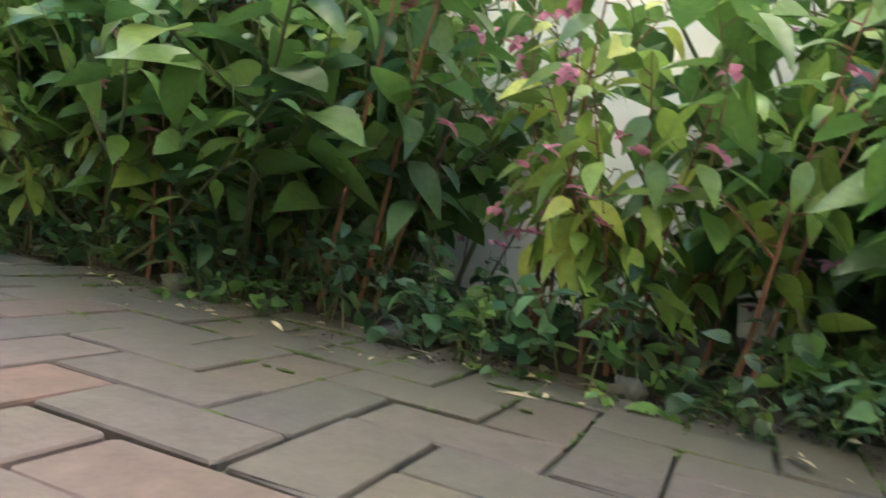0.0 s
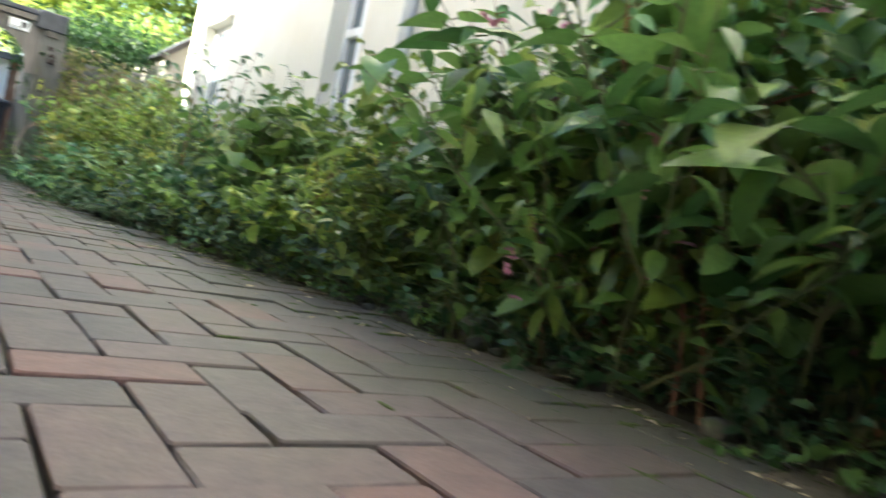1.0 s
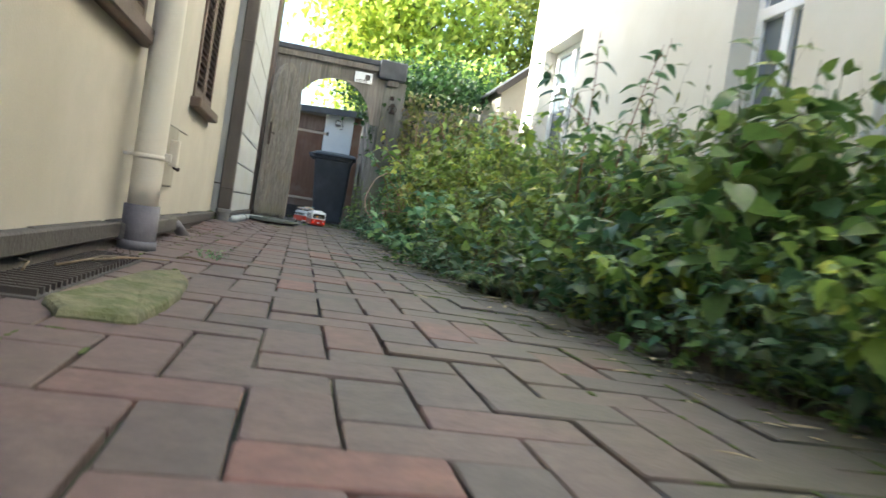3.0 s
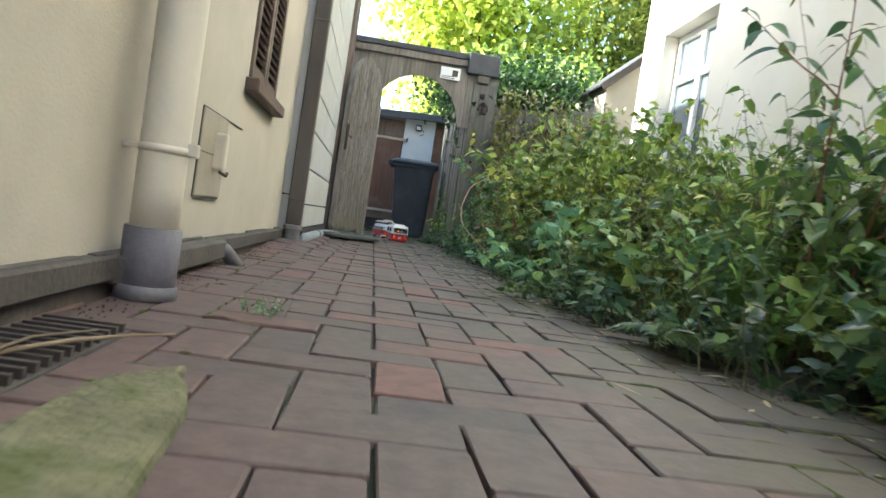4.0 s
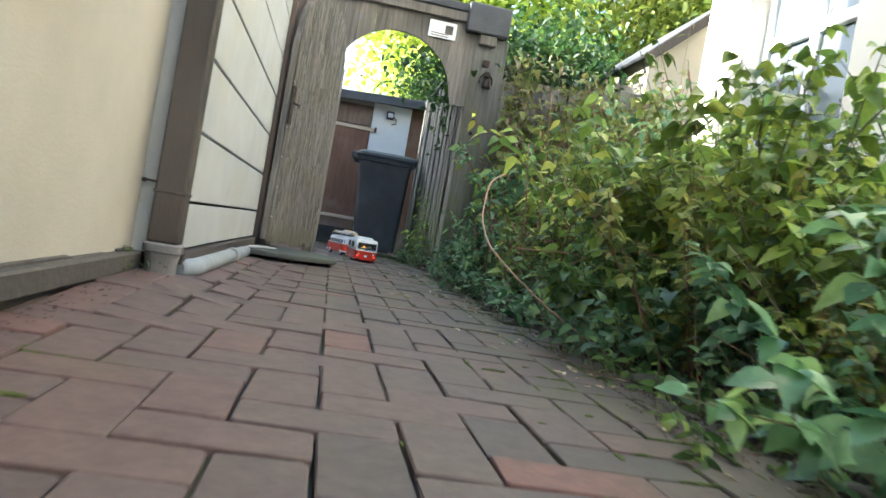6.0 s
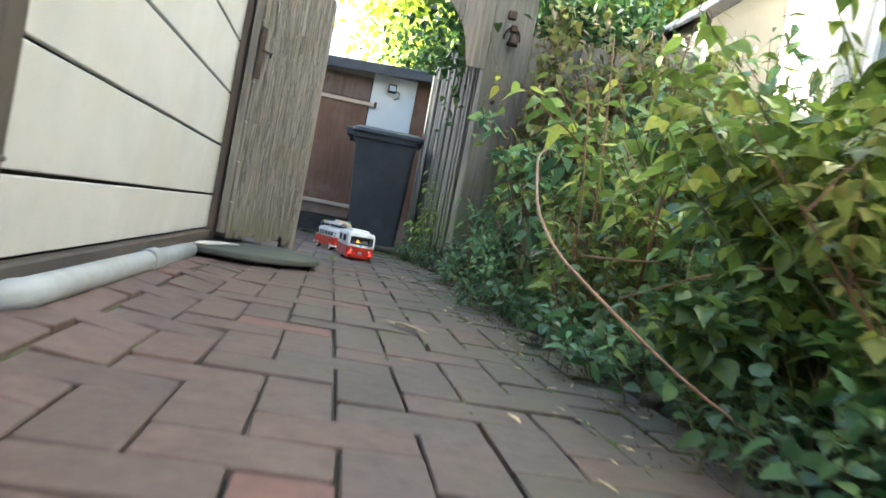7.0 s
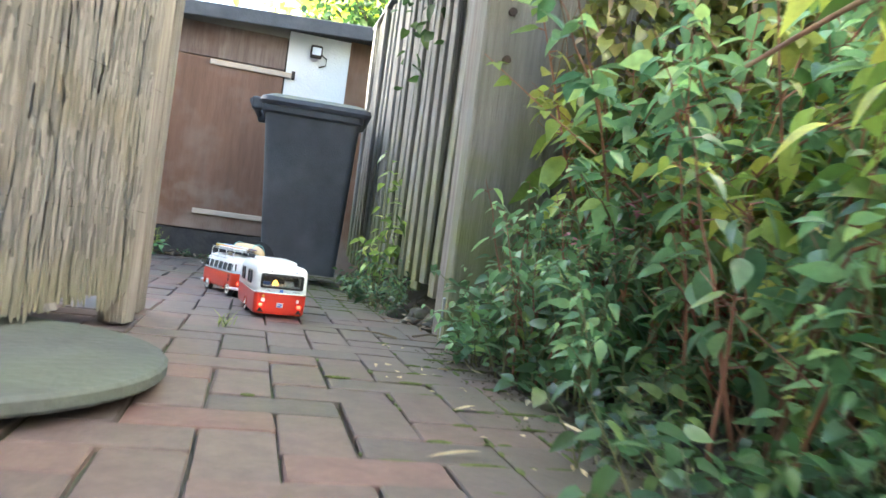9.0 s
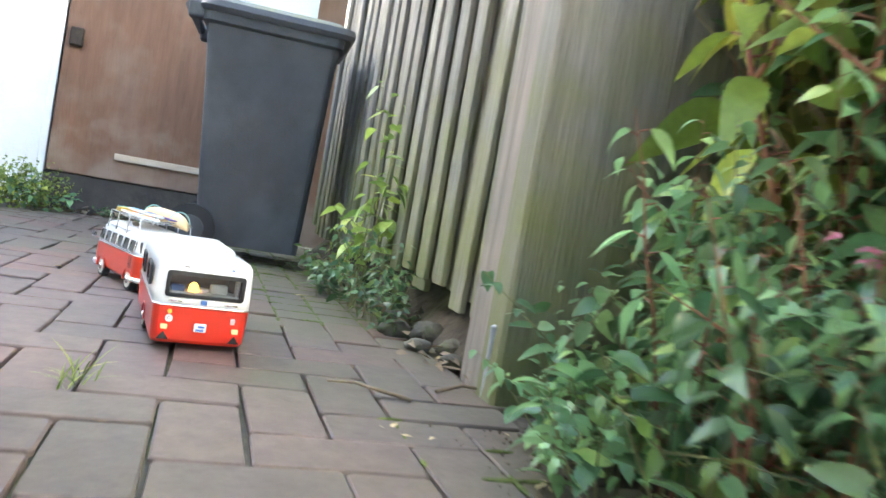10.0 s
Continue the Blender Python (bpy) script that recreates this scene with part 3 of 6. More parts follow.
def make_panel_wall():
    x = 0.03
    wall = empty("wall_panelled", "wall of pale cement panels with dark open joints", "wall", kind="structure")
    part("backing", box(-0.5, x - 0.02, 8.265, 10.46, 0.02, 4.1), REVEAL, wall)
    seam = [0.105, 0.258, 0.482, 0.718] + [0.718 + 0.235 * k for k in range(1, 14)]
    for a, b in zip(seam, seam[1:]):
        for y0, y1 in ((8.265, 10.42),):
            part("panel", box(x - 0.019, x + 0.004 * noise.noise(Vector((a * 9, 0, 0))), y0 + .002, y1 - .002, a + 0.005, b - 0.004, 0.003), PANEL, wall)
    part("end_return", box(-0.44, x - .021, 8.2225, 8.2645, 0.09, 4.1), PANEL, wall)
    part("base_rail", box(x - 0.015, x + 0.02, 8.268, 10.42, 0.062, 0.104, 0.004), PIPEBROWN, wall, "dark brown rail under the panels")
    # Added boarding: stands for the dark gap and hides the bright yard behind.
    part("return_board", box(-0.09, 0.035, 10.47, 11.32, 0.0, 3.2, 0.004), BROWN, wall, "dark brown boarding added over the shady gap beside the gateway")
    part("end_batten", box(x - 0.02, x + 0.03, 10.422, 10.466, 0.06, 3.2, 0.004), BROWN, wall)


def make_downpipe():
    t = empty("downpipe", "cream painted downpipe with grey standpipe at the house wall", "downpipe", pose(-0.01, 5.38, 0.01))
    part("pipe", tube([(0, 0, 0.14 + k * .0986) for k in range(41)], 0.053, 28), PIPE, t, smooth=True)
    part("standpipe", tube([(0, 0, -0.02), (0, 0, 0.15)], 0.062, 24), COLLAR, t, "grey standpipe", smooth=True)
    part("foot_ring", tube([(0, 0, -.01), (0, 0, 0.022)], 0.067, 24), COLLAR, t, smooth=True)
    for z in (0.315, 1.9):
        c = part("clamp", tube([(0, 0, z), (0, 0, z + 0.018)], 0.0552, 28), PIPE, t, smooth=True)
        part("clamp_screw", box(-0.15, -0.03, -0.012, 0.012, z + .004, z + 0.016, .002), PIPE, c)
        part("clamp_ear", box(0.045, 0.075, -0.01, 0.01, z, z + 0.03, .003), PIPE, c)


def make_wall_hatch():
    t = empty("meter_hatch", "cream painted hatch cover with a small lever box on the wall", "hatch")
    x = -0.098
    part("cover", box(x - .01, x + 0.008, 6.035, 6.40, 0.237, 0.515, 0.003), HATCH, t)
    part("seam", box(x, x + 0.0095, 6.035, 6.22, 0.376, 0.3795), PLINTH, t)
    for y0, y1, z0, z1 in ((6.03, 6.0355, .237, .515), (6.3995, 6.405, .30, .50), (6.035, 6.69, .5145, .519)):
        part("edge_gap", box(x, x + .0045, y0, y1, z0, z1), PLINTH, t, "dark gap round the cover")
    part("lower_edge", box(x, x + 0.012, 6.03, 6.36, 0.231, 0.237), PLINTH, t)
    lever = part("lever_box", box(x, x + 0.045, 6.23, 6.28, 0.33, 0.455, 0.008, 2), PIPE, t)
    part("lever", tube([(x + .03, 6.24, .325), (x + .05, 6.26, .315), (x + .045, 6.30, .325)], 0.006, 6), RUST, lever, smooth=True)
    for k, (y0, y1, z) in enumerate(((5.33, 6.38, 0.06), )):
        g = empty("gutter_rail", "dark metal rail and spout along the house foot", "gutter")
        part("rail", box(-0.08, -0.036, y0, y1, z - 0.035, z + 0.03, 0.006), PLINTH, g)
        part("spout", tube([(-0.07, 6.35, 0.07), (-0.04, 6.40, 0.05), (-.01, 6.48, -0.004)], 0.024, 10, 1.2), COLLAR, g, smooth=True)


make_left_house()
make_corner_board()
make_panel_wall()
make_downpipe()
make_wall_hatch()


# ---- setting: the house behind the planting bed ----
def make_right_house():
    x0, x1 = 2.93, 3.3
    wins = [(9.34, 10.44, 1.1, 2.33), (6.04, 6.68, 0.95, 2.75), (1.40, 1.86, 1.16, 2.3)]
    spans = sorted(wins)
    bm = bmesh.new()
    y = -5.0
    for a, b, lo, hi in spans:
        add_box(bm, x0, x1, y, a, -.05, 5.0)
        add_box(bm, x0, x1, a, b, -.05, lo)
        add_box(bm, x0, x1, a, b, hi, 5.0)
        y = b
    add_box(bm, x0, x1, y, 10.98, -.05, 5.0)
    add_box(bm, x1, 9.0, 10.56, 10.98, -.05, 5.0)
    add_box(bm, 9.0, 9.3, -5.0, 10.98, -.05, 5.0)
    add_box(bm, x1, 9.0, -5.0, -4.7, -.05, 5.0)
    rf = part("roof_east", box(2.93, 9.35, -5.05, 11.02, 5.003, 5.12, .01), ROOFING)
    tagged(rf, "dark felted flat roof of the pale house", "roof", kind="structure")
    ob = part("wall_east", bm, PALE)
    tagged(ob, "pale cream rendered house wall behind the plants", "wall", kind="structure")
    for i, (a, b, lo, hi) in enumerate(wins):
        win = empty(f"window_{i + 3}", "white framed casement window set back in the pale wall", "window", kind="structure")
        xf = x0 + 0.14
        bm = bmesh.new()
        add_box(bm, xf, xf + 0.07, a, a + 0.07, lo, hi, 0.006)
        add_box(bm, xf, xf + 0.07, b - 0.07, b, lo, hi, 0.006)
        add_box(bm, xf, xf + 0.07, a + .07, b - .07, lo, lo + 0.07, 0.006)
        add_box(bm, xf, xf + 0.07, a + .07, b - .07, hi - 0.07, hi, 0.006)
        fr = part("window_frame", bm, WHITE_FRAME, win)
        mid = lo + (hi - lo) * (0.62 if i != 1 else 0.45)
        part("transom", box(xf - .008, xf + 0.065, a + .07, b - .07, mid, mid + 0.075, 0.006), WHITE_FRAME, fr)
        part("mullion", box(xf - .004, xf + 0.06, (a + b) / 2 - .04, (a + b) / 2 + .04, lo + .07, hi - .07, 0.006), WHITE_FRAME, fr)
        for ya, yb in ((a + .07, (a + b) / 2 - .04), ((a + b) / 2 + .04, b - .07)):
            for za, zb in ((lo + .07, mid), (mid + .075, hi - .07)):
                part("pane", box(xf + .03, xf + .036, ya, yb, za, zb), WINDOW_GLASS, win)
        part("window_sill", box(x0 - 0.04, xf, a - .03, b + .03, lo - .03, lo + .005, 0.004), ZINC, win)
    t = empty("rain_pipe", "grey zinc rain pipe on the pale wall", "downpipe")
    part("pipe", tube([(2.87, 5.29, k * .1225) for k in range(41)], 0.045, 16), ZINC, t, smooth=True)
    for z in (0.9, 2.2):
        part("bracket", box(2.82, 2.94, 5.23, 5.35, z, z + 0.03, .004), ZINC, t)
    t = empty("lean_to", "low outbuilding with a dark sloping roof edge", "outbuilding")
    bm = bmesh.new()
    gable = ((2.80, -.05), (4.30, -.05), (4.30, 2.06), (3.55, 2.73), (2.80, 2.06))
    near = [bm.verts.new((x, 11.64, z)) for x, z in gable]
    far = [bm.verts.new((x, 13.2, z)) for x, z in gable]
    bm.faces.new(near)
    bm.faces.new(far[::-1])
    for j in range(5):
        bm.faces.new((near[j], far[j], far[(j + 1) % 5], near[(j + 1) % 5]))
    part("wall", bm, CREAM, t)
    for side in (-1, 1):
        slope = Matrix.Translation((3.55, 0, 2.76)) @ pose(0, 0, 0, 0, side * 41.8, 0)
        lo, hi = (0, 1.12) if side > 0 else (-1.12, 0)
        roof = part("roof", box(lo, hi, 11.56, 13.3, 0.0, 0.03, .006, turn=slope), ROOFING, t)
        part("verge_board", box(lo, hi, 11.535, 11.559, -.05, 0.026, .004, turn=slope), PIPEBROWN, roof)


make_right_house()


# ---- the gate ----
GY = 11.45
ARCH_X, ARCH_R, ARCH_Z = 0.745, 0.442, 1.335


def make_gate():
    g = empty("garden_gateway", "weathered grey wooden gateway with a round arch and coping", "gateway")
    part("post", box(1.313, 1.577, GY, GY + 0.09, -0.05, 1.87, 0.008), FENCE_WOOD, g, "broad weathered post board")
    part("post", box(1.325, 1.46, GY + 0.09, GY + 0.22, -0.05, 1.9, 0.008), WOOD, g)
    part("post", box(0.30, 0.372, GY - 0.02, GY + 0.10, 0.0, 1.5, 0.006), WOOD, g)
    part("post", box(-0.07, 0.06, GY + .027, GY + 0.13, -.05, 2.005, 0.006), WOOD, g)
    part("lintel", box(-0.06, 1.49, GY + 0.03, GY + 0.12, 1.92, 2.01, 0.006), WOOD, g)
    part("coping", box(-0.08, 1.25, GY - 0.05, GY + 0.20, 2.012, 2.075, 0.008), ROOFING, g, "dark felted coping")
    part("coping_board", box(-0.08, 1.24, GY - 0.035, GY - 0.005, 1.94, 2.011, 0.005), WOOD, g)
    cap = part("post_cap", box(1.22, 1.555, GY - 0.07, GY + 0.24, 1.87, 2.095, 0.012), ROOFING, g, "grey lead-clad post cap")
    part("cap_block", box(1.34, 1.47, GY - 0.05, GY - .001, 1.795, 1.87, 0.006), WOOD, cap)
    # boards over and beside the arch, each cut to the curve
    x = -0.04
    k = 0
    while x < 1.325:
        wdt = 0.112 + 0.012 * ((k * 7) % 5) / 5
        a, b = x, min(x + wdt, 1.325)
        if b - a < 0.02:
            break
        n = 6
        low = []
        for j in range(n + 1):
            xx = a + 0.0007 + (b - a - 0.0014) * j / n
            d = abs(xx - ARCH_X)
            low.append((xx, ARCH_Z + math.sqrt(ARCH_R ** 2 - d * d) if d < ARCH_R else (0.04 if xx < ARCH_X else 1.31)))
        bm = bmesh.new()
        front, back = GY + 0.0 + 0.006 * (k % 2), GY + 0.026
        ring = [(xx, zz) for xx, zz in low] + [(b - 0.0007, 1.95), (a + 0.0007, 1.95)]
        vf = [bm.verts.new((xx, front, zz)) for xx, zz in ring]
        vb = [bm.verts.new((xx, back, zz)) for xx, zz in ring]
        bm.faces.new(vf)
        bm.faces.new(vb[::-1])
        for j in range(len(ring)):
            bm.faces.new((vf[j], vb[j], vb[(j + 1) % len(ring)], vf[(j + 1) % len(ring)]))
        part("board", bm, WOOD, g)
        x += wdt
        k += 1
    s = empty("warning_sign", "small white enamel sign with a dark animal sketch", "sign")
    part("plate", box(0.945, 1.157, GY - 0.016, GY - 0.006, 1.782, 1.91, 0.004), TOY_WHITE, s)
    part("sketch", box(1.07, 1.13, GY - 0.019, GY - 0.0165, 1.82, 1.885, 0.001), PLINTH, s)
    for z in (1.795, 1.812):
        part("line", box(.965, 1.10, GY - 0.019, GY - 0.0165, z, z + 0.006), PLINTH, s)
    b = empty("gate_bell", "rusty iron bell on the gate post", "bell")
    part("bracket", box(1.425, 1.465, GY - 0.04, GY, 1.56, 1.60, .004), RUST, b)
    part("bell", loft([[(1.445 + r * math.cos(6.2832 * j / 14), GY - 0.045 + r * math.sin(6.2832 * j / 14), z) for j in range(14)]
                       for r, z in ((.036, 1.475), (.033, 1.49), (.024, 1.515), (.018, 1.535), (.006, 1.545))]), RUST, b, smooth=True)
    part("hoop", tube([(1.445 + .05 * math.cos(a), GY - .012, 1.53 + .06 * math.sin(a)) for a in np.linspace(-.3, 3.44, 12)], .006, 6), RUST, b, smooth=True)
    l = empty("gate_latch", "small rusty latch plates on the gate post", "latch")
    part("plate", box(1.40, 1.45, GY - 0.02, GY, 1.64, 1.69, .004), RUST, l)
    for z in (1.22, 1.12, 0.96):
        part("bolt", disc((1.40, GY - .006, z), (0, 1, 0), .014, .016, 10), RUST, l)


def make_leaf():
    """The open gate leaf, clad with reed, hinged at its further edge."""
    hinge, free = Vector((0.365, 11.20)), Vector((0.10, 10.37))
    d = (free - hinge)
    width = d.length
    ang = math.degrees(math.atan2(d.y, d.x))
    t = empty("gate_leaf", "open arched gate leaf clad with weathered brown reed matting", "gate", pose(hinge.x, hinge.y, 0, 0, 0, ang))

    def top(u):
        c = (u - width / 2) / (width / 2)
        return 1.30 + 0.42 * math.sqrt(max(0.0, 1 - min(abs(c), 1) ** 2.2))
    bm = bmesh.new()
    n = 16
    ring = [(0, 0.10), (width, 0.10)] + [(width * (1 - j / n), top(width * (1 - j / n)) - 0.012) for j in range(n + 1)]
    vf = [bm.verts.new((u, 0.012, z)) for u, z in ring]
    vb = [bm.verts.new((u, -0.025, z)) for u, z in ring]
    bm.faces.new(vf)
    bm.faces.new(vb[::-1])
    for j in range(len(ring)):
        bm.faces.new((vf[j], vb[j], vb[(j + 1) % len(ring)], vf[(j + 1) % len(ring)]))
    part("panel", bm, WOOD, t)
    rnd = random.Random(11)
    verts, faces = [], []
    u = 0.05
    while u < width - 0.002:
        r = rnd.uniform(0.003, 0.0095)
        foot = 0.082 + 0.03 * noise.noise(Vector((u * 16, 0, 2))) + 0.022 * math.floor(2.5 * noise.noise(Vector((u * 9, 4, 0))) + .5) + rnd.uniform(-0.008, 0.008)
        end = top(u) + rnd.uniform(-.03, .012)
        z = foot
        while z < end - .02:
            z2 = min(end, z + rnd.uniform(.12, .7))
            k = 4
            o = len(verts)
            y = 0.014 + rnd.uniform(0, 0.009)
            lean = rnd.gauss(0, .006)
            off = rnd.uniform(-.002, .002)
            for j in range(k + 1):
                f = j / k
                cu = u + off + lean * (f - .5) + rnd.uniform(-.0016, .0016)
                w = r * (rnd.uniform(.45, .8) if j in (0, k) else rnd.uniform(.85, 1.1))
                for du, dy in ((-w, 0), (-w * .4, .0045), (w * .5, .0038), (w, 0)):
                    verts.append((cu + du, y + dy + rnd.uniform(0, .0012), z + (z2 - z) * f + (rnd.uniform(-.012, .012) if j in (0, k) else 0)))
            for j in range(k):
                for q in range(4):
                    a, b = o + 4 * j + q, o + 4 * j + (q + 1) % 4
                    faces.append((a, b, b + 4, a + 4))
            faces.append((o + 3, o + 2, o + 1, o))
            faces.append((o + 4 * k, o + 4 * k + 1, o + 4 * k + 2, o + 4 * k + 3))
            z = z2 - rnd.uniform(-.006, .03)
        u += r * 1.5
    # loose strips split off the face
    for k in range(620):
        u0, z0 = rnd.uniform(.055, width - .015), rnd.uniform(.08, 1.5)
        ln, wd = rnd.uniform(.05, .26), rnd.uniform(.004, .013)
        if z0 + ln > top(u0) - .01:
            continue
        tilt = rnd.gauss(0, .035)
        o = len(verts)
        for j in range(3):
            f = j / 2
            lift = .0275 + rnd.uniform(0, .004) + (.006 * rnd.random() if j != 1 else 0)
            cu, cw = u0 + tilt * ln * f, wd * (1 if j == 1 else rnd.uniform(.5, .9))
            verts.extend([(cu - cw / 2, lift - .003, z0 + ln * f), (cu + cw / 2, lift - .003, z0 + ln * f + rnd.uniform(-.01, .01)), (cu, lift + .002, z0 + ln * f)])
        for j in range(2):
            a = o + 3 * j
            faces.extend([(a, a + 2, a + 5, a + 3), (a + 2, a + 1, a + 4, a + 5), (a + 1, a, a + 3, a + 4)])
        faces.extend([(o, o + 1, o + 2), (o + 8, o + 7, o + 6)])
    me = bpy.data.meshes.new("reeds")
    me.from_pydata(verts, [], faces)
    me.materials.append(REED)
    ob = new("reeds", me)
    ob.parent = t
    tagged(ob, "split brown reed stalks", kind="stuff")
    for z in (0.3, 0.62, 0.98, 1.28):
        part("wire", tube([(u2, 0.0255 + .002 * math.sin(u2 * 40), z + 0.004 * math.sin(u2 * 13)) for u2 in np.linspace(.01, width + .02, 14)], 0.0007, 4), RUST, t)
    for z in (0.24, 0.42, 0.6, 0.78, 1.05):
        part("wire_end", tube([(width - .01, .025, z), (width + .022, .03, z + .004), (width + .034, .036, z + .001)], .0022, 5), ZINC, t)
    la = part("latch", box(width - .035, width + .012, .022, .034, 0.80, 1.03, .003), RUST, t, "rusty iron latch")
    part("hook", tube([(width - .01, .034, .93), (width - .04, .052, .925), (width - .065, .055, .93), (width - .066, .05, .91)], .006, 6), RUST, la, smooth=True)
    part("stile", box(-0.022, 0.042, -0.055, 0.02, 0.004, 1.36, .006), WOOD, t)
    part("bolt", tube([(width * .45, .02, .085), (width * .45, .025, .07)], .02, 8), WOOD, t)


def fence_boards(thing, p0, p1, z0, z1a, z1b, step, width, proud, mat, seed):
    """Upright boards from p0 to p1; every other one stands proud."""
    rnd = random.Random(seed)
    d = Vector(p1) - Vector(p0)
    n = int(d.length / step)
    ang = math.degrees(math.atan2(d.y, d.x))
    for k in range(n):
        f = (k + 0.5) / n
        c = Vector(p0) + d * f
        top = z1a + (z1b - z1a) * f + rnd.uniform(-.012, .012)
        off = proud if k % 2 else 0.0
        w = width * (1.0 if k % 2 == 0 else 0.62)
        ob = part("board", box(-w / 2, w / 2, -0.009 - off, 0.009 - off, z0 + rnd.uniform(-.03, .03), top, 0.003), mat, thing)
        ob.matrix_basis = pose(c.x, c.y, 0, rnd.gauss(0, .3), rnd.gauss(0, .3), ang)


def make_fences():
    f = empty("side_fence", "board-on-board fence of grey wood, green with algae below", "fence")
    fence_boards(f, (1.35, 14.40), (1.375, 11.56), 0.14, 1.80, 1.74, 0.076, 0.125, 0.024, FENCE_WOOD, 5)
    for z in (0.42, 1.4):
        part("rail", box(1.4, 1.435, 11.56, 14.4, z, z + 0.07, .004), WOOD, f)
    # Added soil bank, standing in for the shade under the fence boards.
    bm = bmesh.new()
    bmesh.ops.create_grid(bm, x_segments=12, y_segments=90, size=.5)
    for v in bm.verts:
        x, y = 1.33 + (v.co.x + .5) * .5, 11.44 + (v.co.y + .5) * 3.1
        v.co = Vector((x, y, -.03 + .16 * min(max((x - 1.33) / .16, 0), 1) + .03 * noise.noise(Vector((x * 9, y * 9, 0)))))
    ob = part("soil_bank", bm, SOIL, smooth=True)
    tagged(ob, "dark soil bank added to darken the gap under the side fence", "soil", kind="structure")
    part("cap_rail", box(1.31, 1.425, 11.55, 14.45, 1.805, 1.825, .004), ROOFING, f)
    f = empty("cross_fence", "tall fence of weathered vertical boards beside the gateway", "fence")
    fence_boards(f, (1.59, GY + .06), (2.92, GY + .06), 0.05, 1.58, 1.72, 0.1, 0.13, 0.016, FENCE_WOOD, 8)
    part("rail", box(1.59, 2.92, GY + .075, GY + .12, 1.2, 1.28, .004), WOOD, f)
    s = empty("edging_stake", "short pale grey edging stake at the fence foot", "stake")
    part("stake", box(-.018, .018, -.006, .006, -.02, .15, .003), GREYPIPE, s).matrix_basis = pose(1.33, 11.51, 0, 4, -6, 25)


make_gate()
make_leaf()
make_fences()


# ---- the shed and the bin ----
def make_shed():
    y = 14.735
    s = empty("garden_shed", "low shed with a brown door, white panel and dark felt roof", "shed")
    part("wall", box(-3.0, -0.13, y - 0.0, y + 0.2, -.05, 1.64), WHITE_WALL, s, "white painted wall")
    part("wall", box(0.745, 1.20, y - 0.005, y + 0.2, 0.1, 1.76), WHITE_WALL, s, "white painted panel")
    part("wall", box(1.20, 1.70, y, y + 0.2, 0.0, 1.77), SHEDDOOR, s, "brown boarded wall")
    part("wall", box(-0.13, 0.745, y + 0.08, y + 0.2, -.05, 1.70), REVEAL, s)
    part("base_board", box(-0.13, 1.2, y - 0.012, y + 0.06, -.02, 0.205, .004), SHEDBASE, s, "dark tarred base board")
    d = part("door", box(-0.115, 0.735, y - 0.02, y + 0.03, 0.21, 1.455, .004), SHEDDOOR, s, "worn brown painted door")
    part("upper_board", box(-0.115, 0.735, y - 0.012, y + 0.03, 1.46, 1.70, .004), SHEDTOP, s, "greyed weathered board over the door")
    for x0, x1, z in ((0.21, 0.81, 1.427), (0.22, 0.73, 0.342)):
        part("lath", box(x0, x1, y - 0.036, y - .0205, z - .019, z + .019, .003, turn=None), LATH, d, "pale bare wooden lath")
    part("jamb", box(-0.16, -0.125, y - 0.03, y - .001, .0, 1.72, .004), WHITE_WALL, s, "white painted door jamb")
    part("lock", box(-0.09, -0.02, y - 0.05, y - .02, 0.90, 1.0, .008), RUST, d, "black iron lock")
    part("keeper", box(0.79, 0.815, y - .045, y - .021, 1.40, 1.46, .003), RUST, s)
    r = part("roof", box(-3.6, .95, y - 0.16, y + 3.0, -0.03, 0.03, .006, turn=Matrix.Translation((.5, 0, 1.79)) @ pose(0, 0, 0, 0, -2.8, 0)), ROOFING, s)
    part("fascia", box(-3.6, .95, y - 0.185, y - 0.155, -.06, .045, .006, turn=Matrix.Translation((.5, 0, 1.775)) @ pose(0, 0, 0, 0, -2.8, 0)), ROOFING, s, "dark grey fascia")
    w = empty("wall_lamp", "small dark outdoor lamp on the white panel", "lamp")
    part("housing", box(.905, .99, y - .09, y - .005, 1.59, 1.675, .01, 2), RUST, w)
    part("lens", box(.915, .98, y - .094, y - .089, 1.60, 1.655, .002), ZINC, w)
    part("cable", tube([(.98, y - .012, 1.63), (1.03, y - .012, 1.60), (1.03, y - .012, 1.55), (.98, y - .012, 1.53)], .005, 6), RUBBER, w, smooth=True)
    # Unseen wall added to keep the low sun off the yard and shed.
    w = part("wall_yard", box(-2.9, -2.65, 8.3, 15.2, -.05, 3.8), PALE)
    tagged(w, "added plain pale yard wall, out of view", "wall", kind="structure")
    w = part("wall_yard_back", box(-2.65, -0.5, 10.4, 10.62, -.05, 2.6), PALE)
    tagged(w, "added plain pale yard wall, out of view", "wall", kind="structure")
    w = part("wall_south", box(-0.4, 3.2, -5.2, -5.0, -.05, 2.6), CREAM)
    tagged(w, "plain cream wall at the path's other end", "wall", kind="structure")


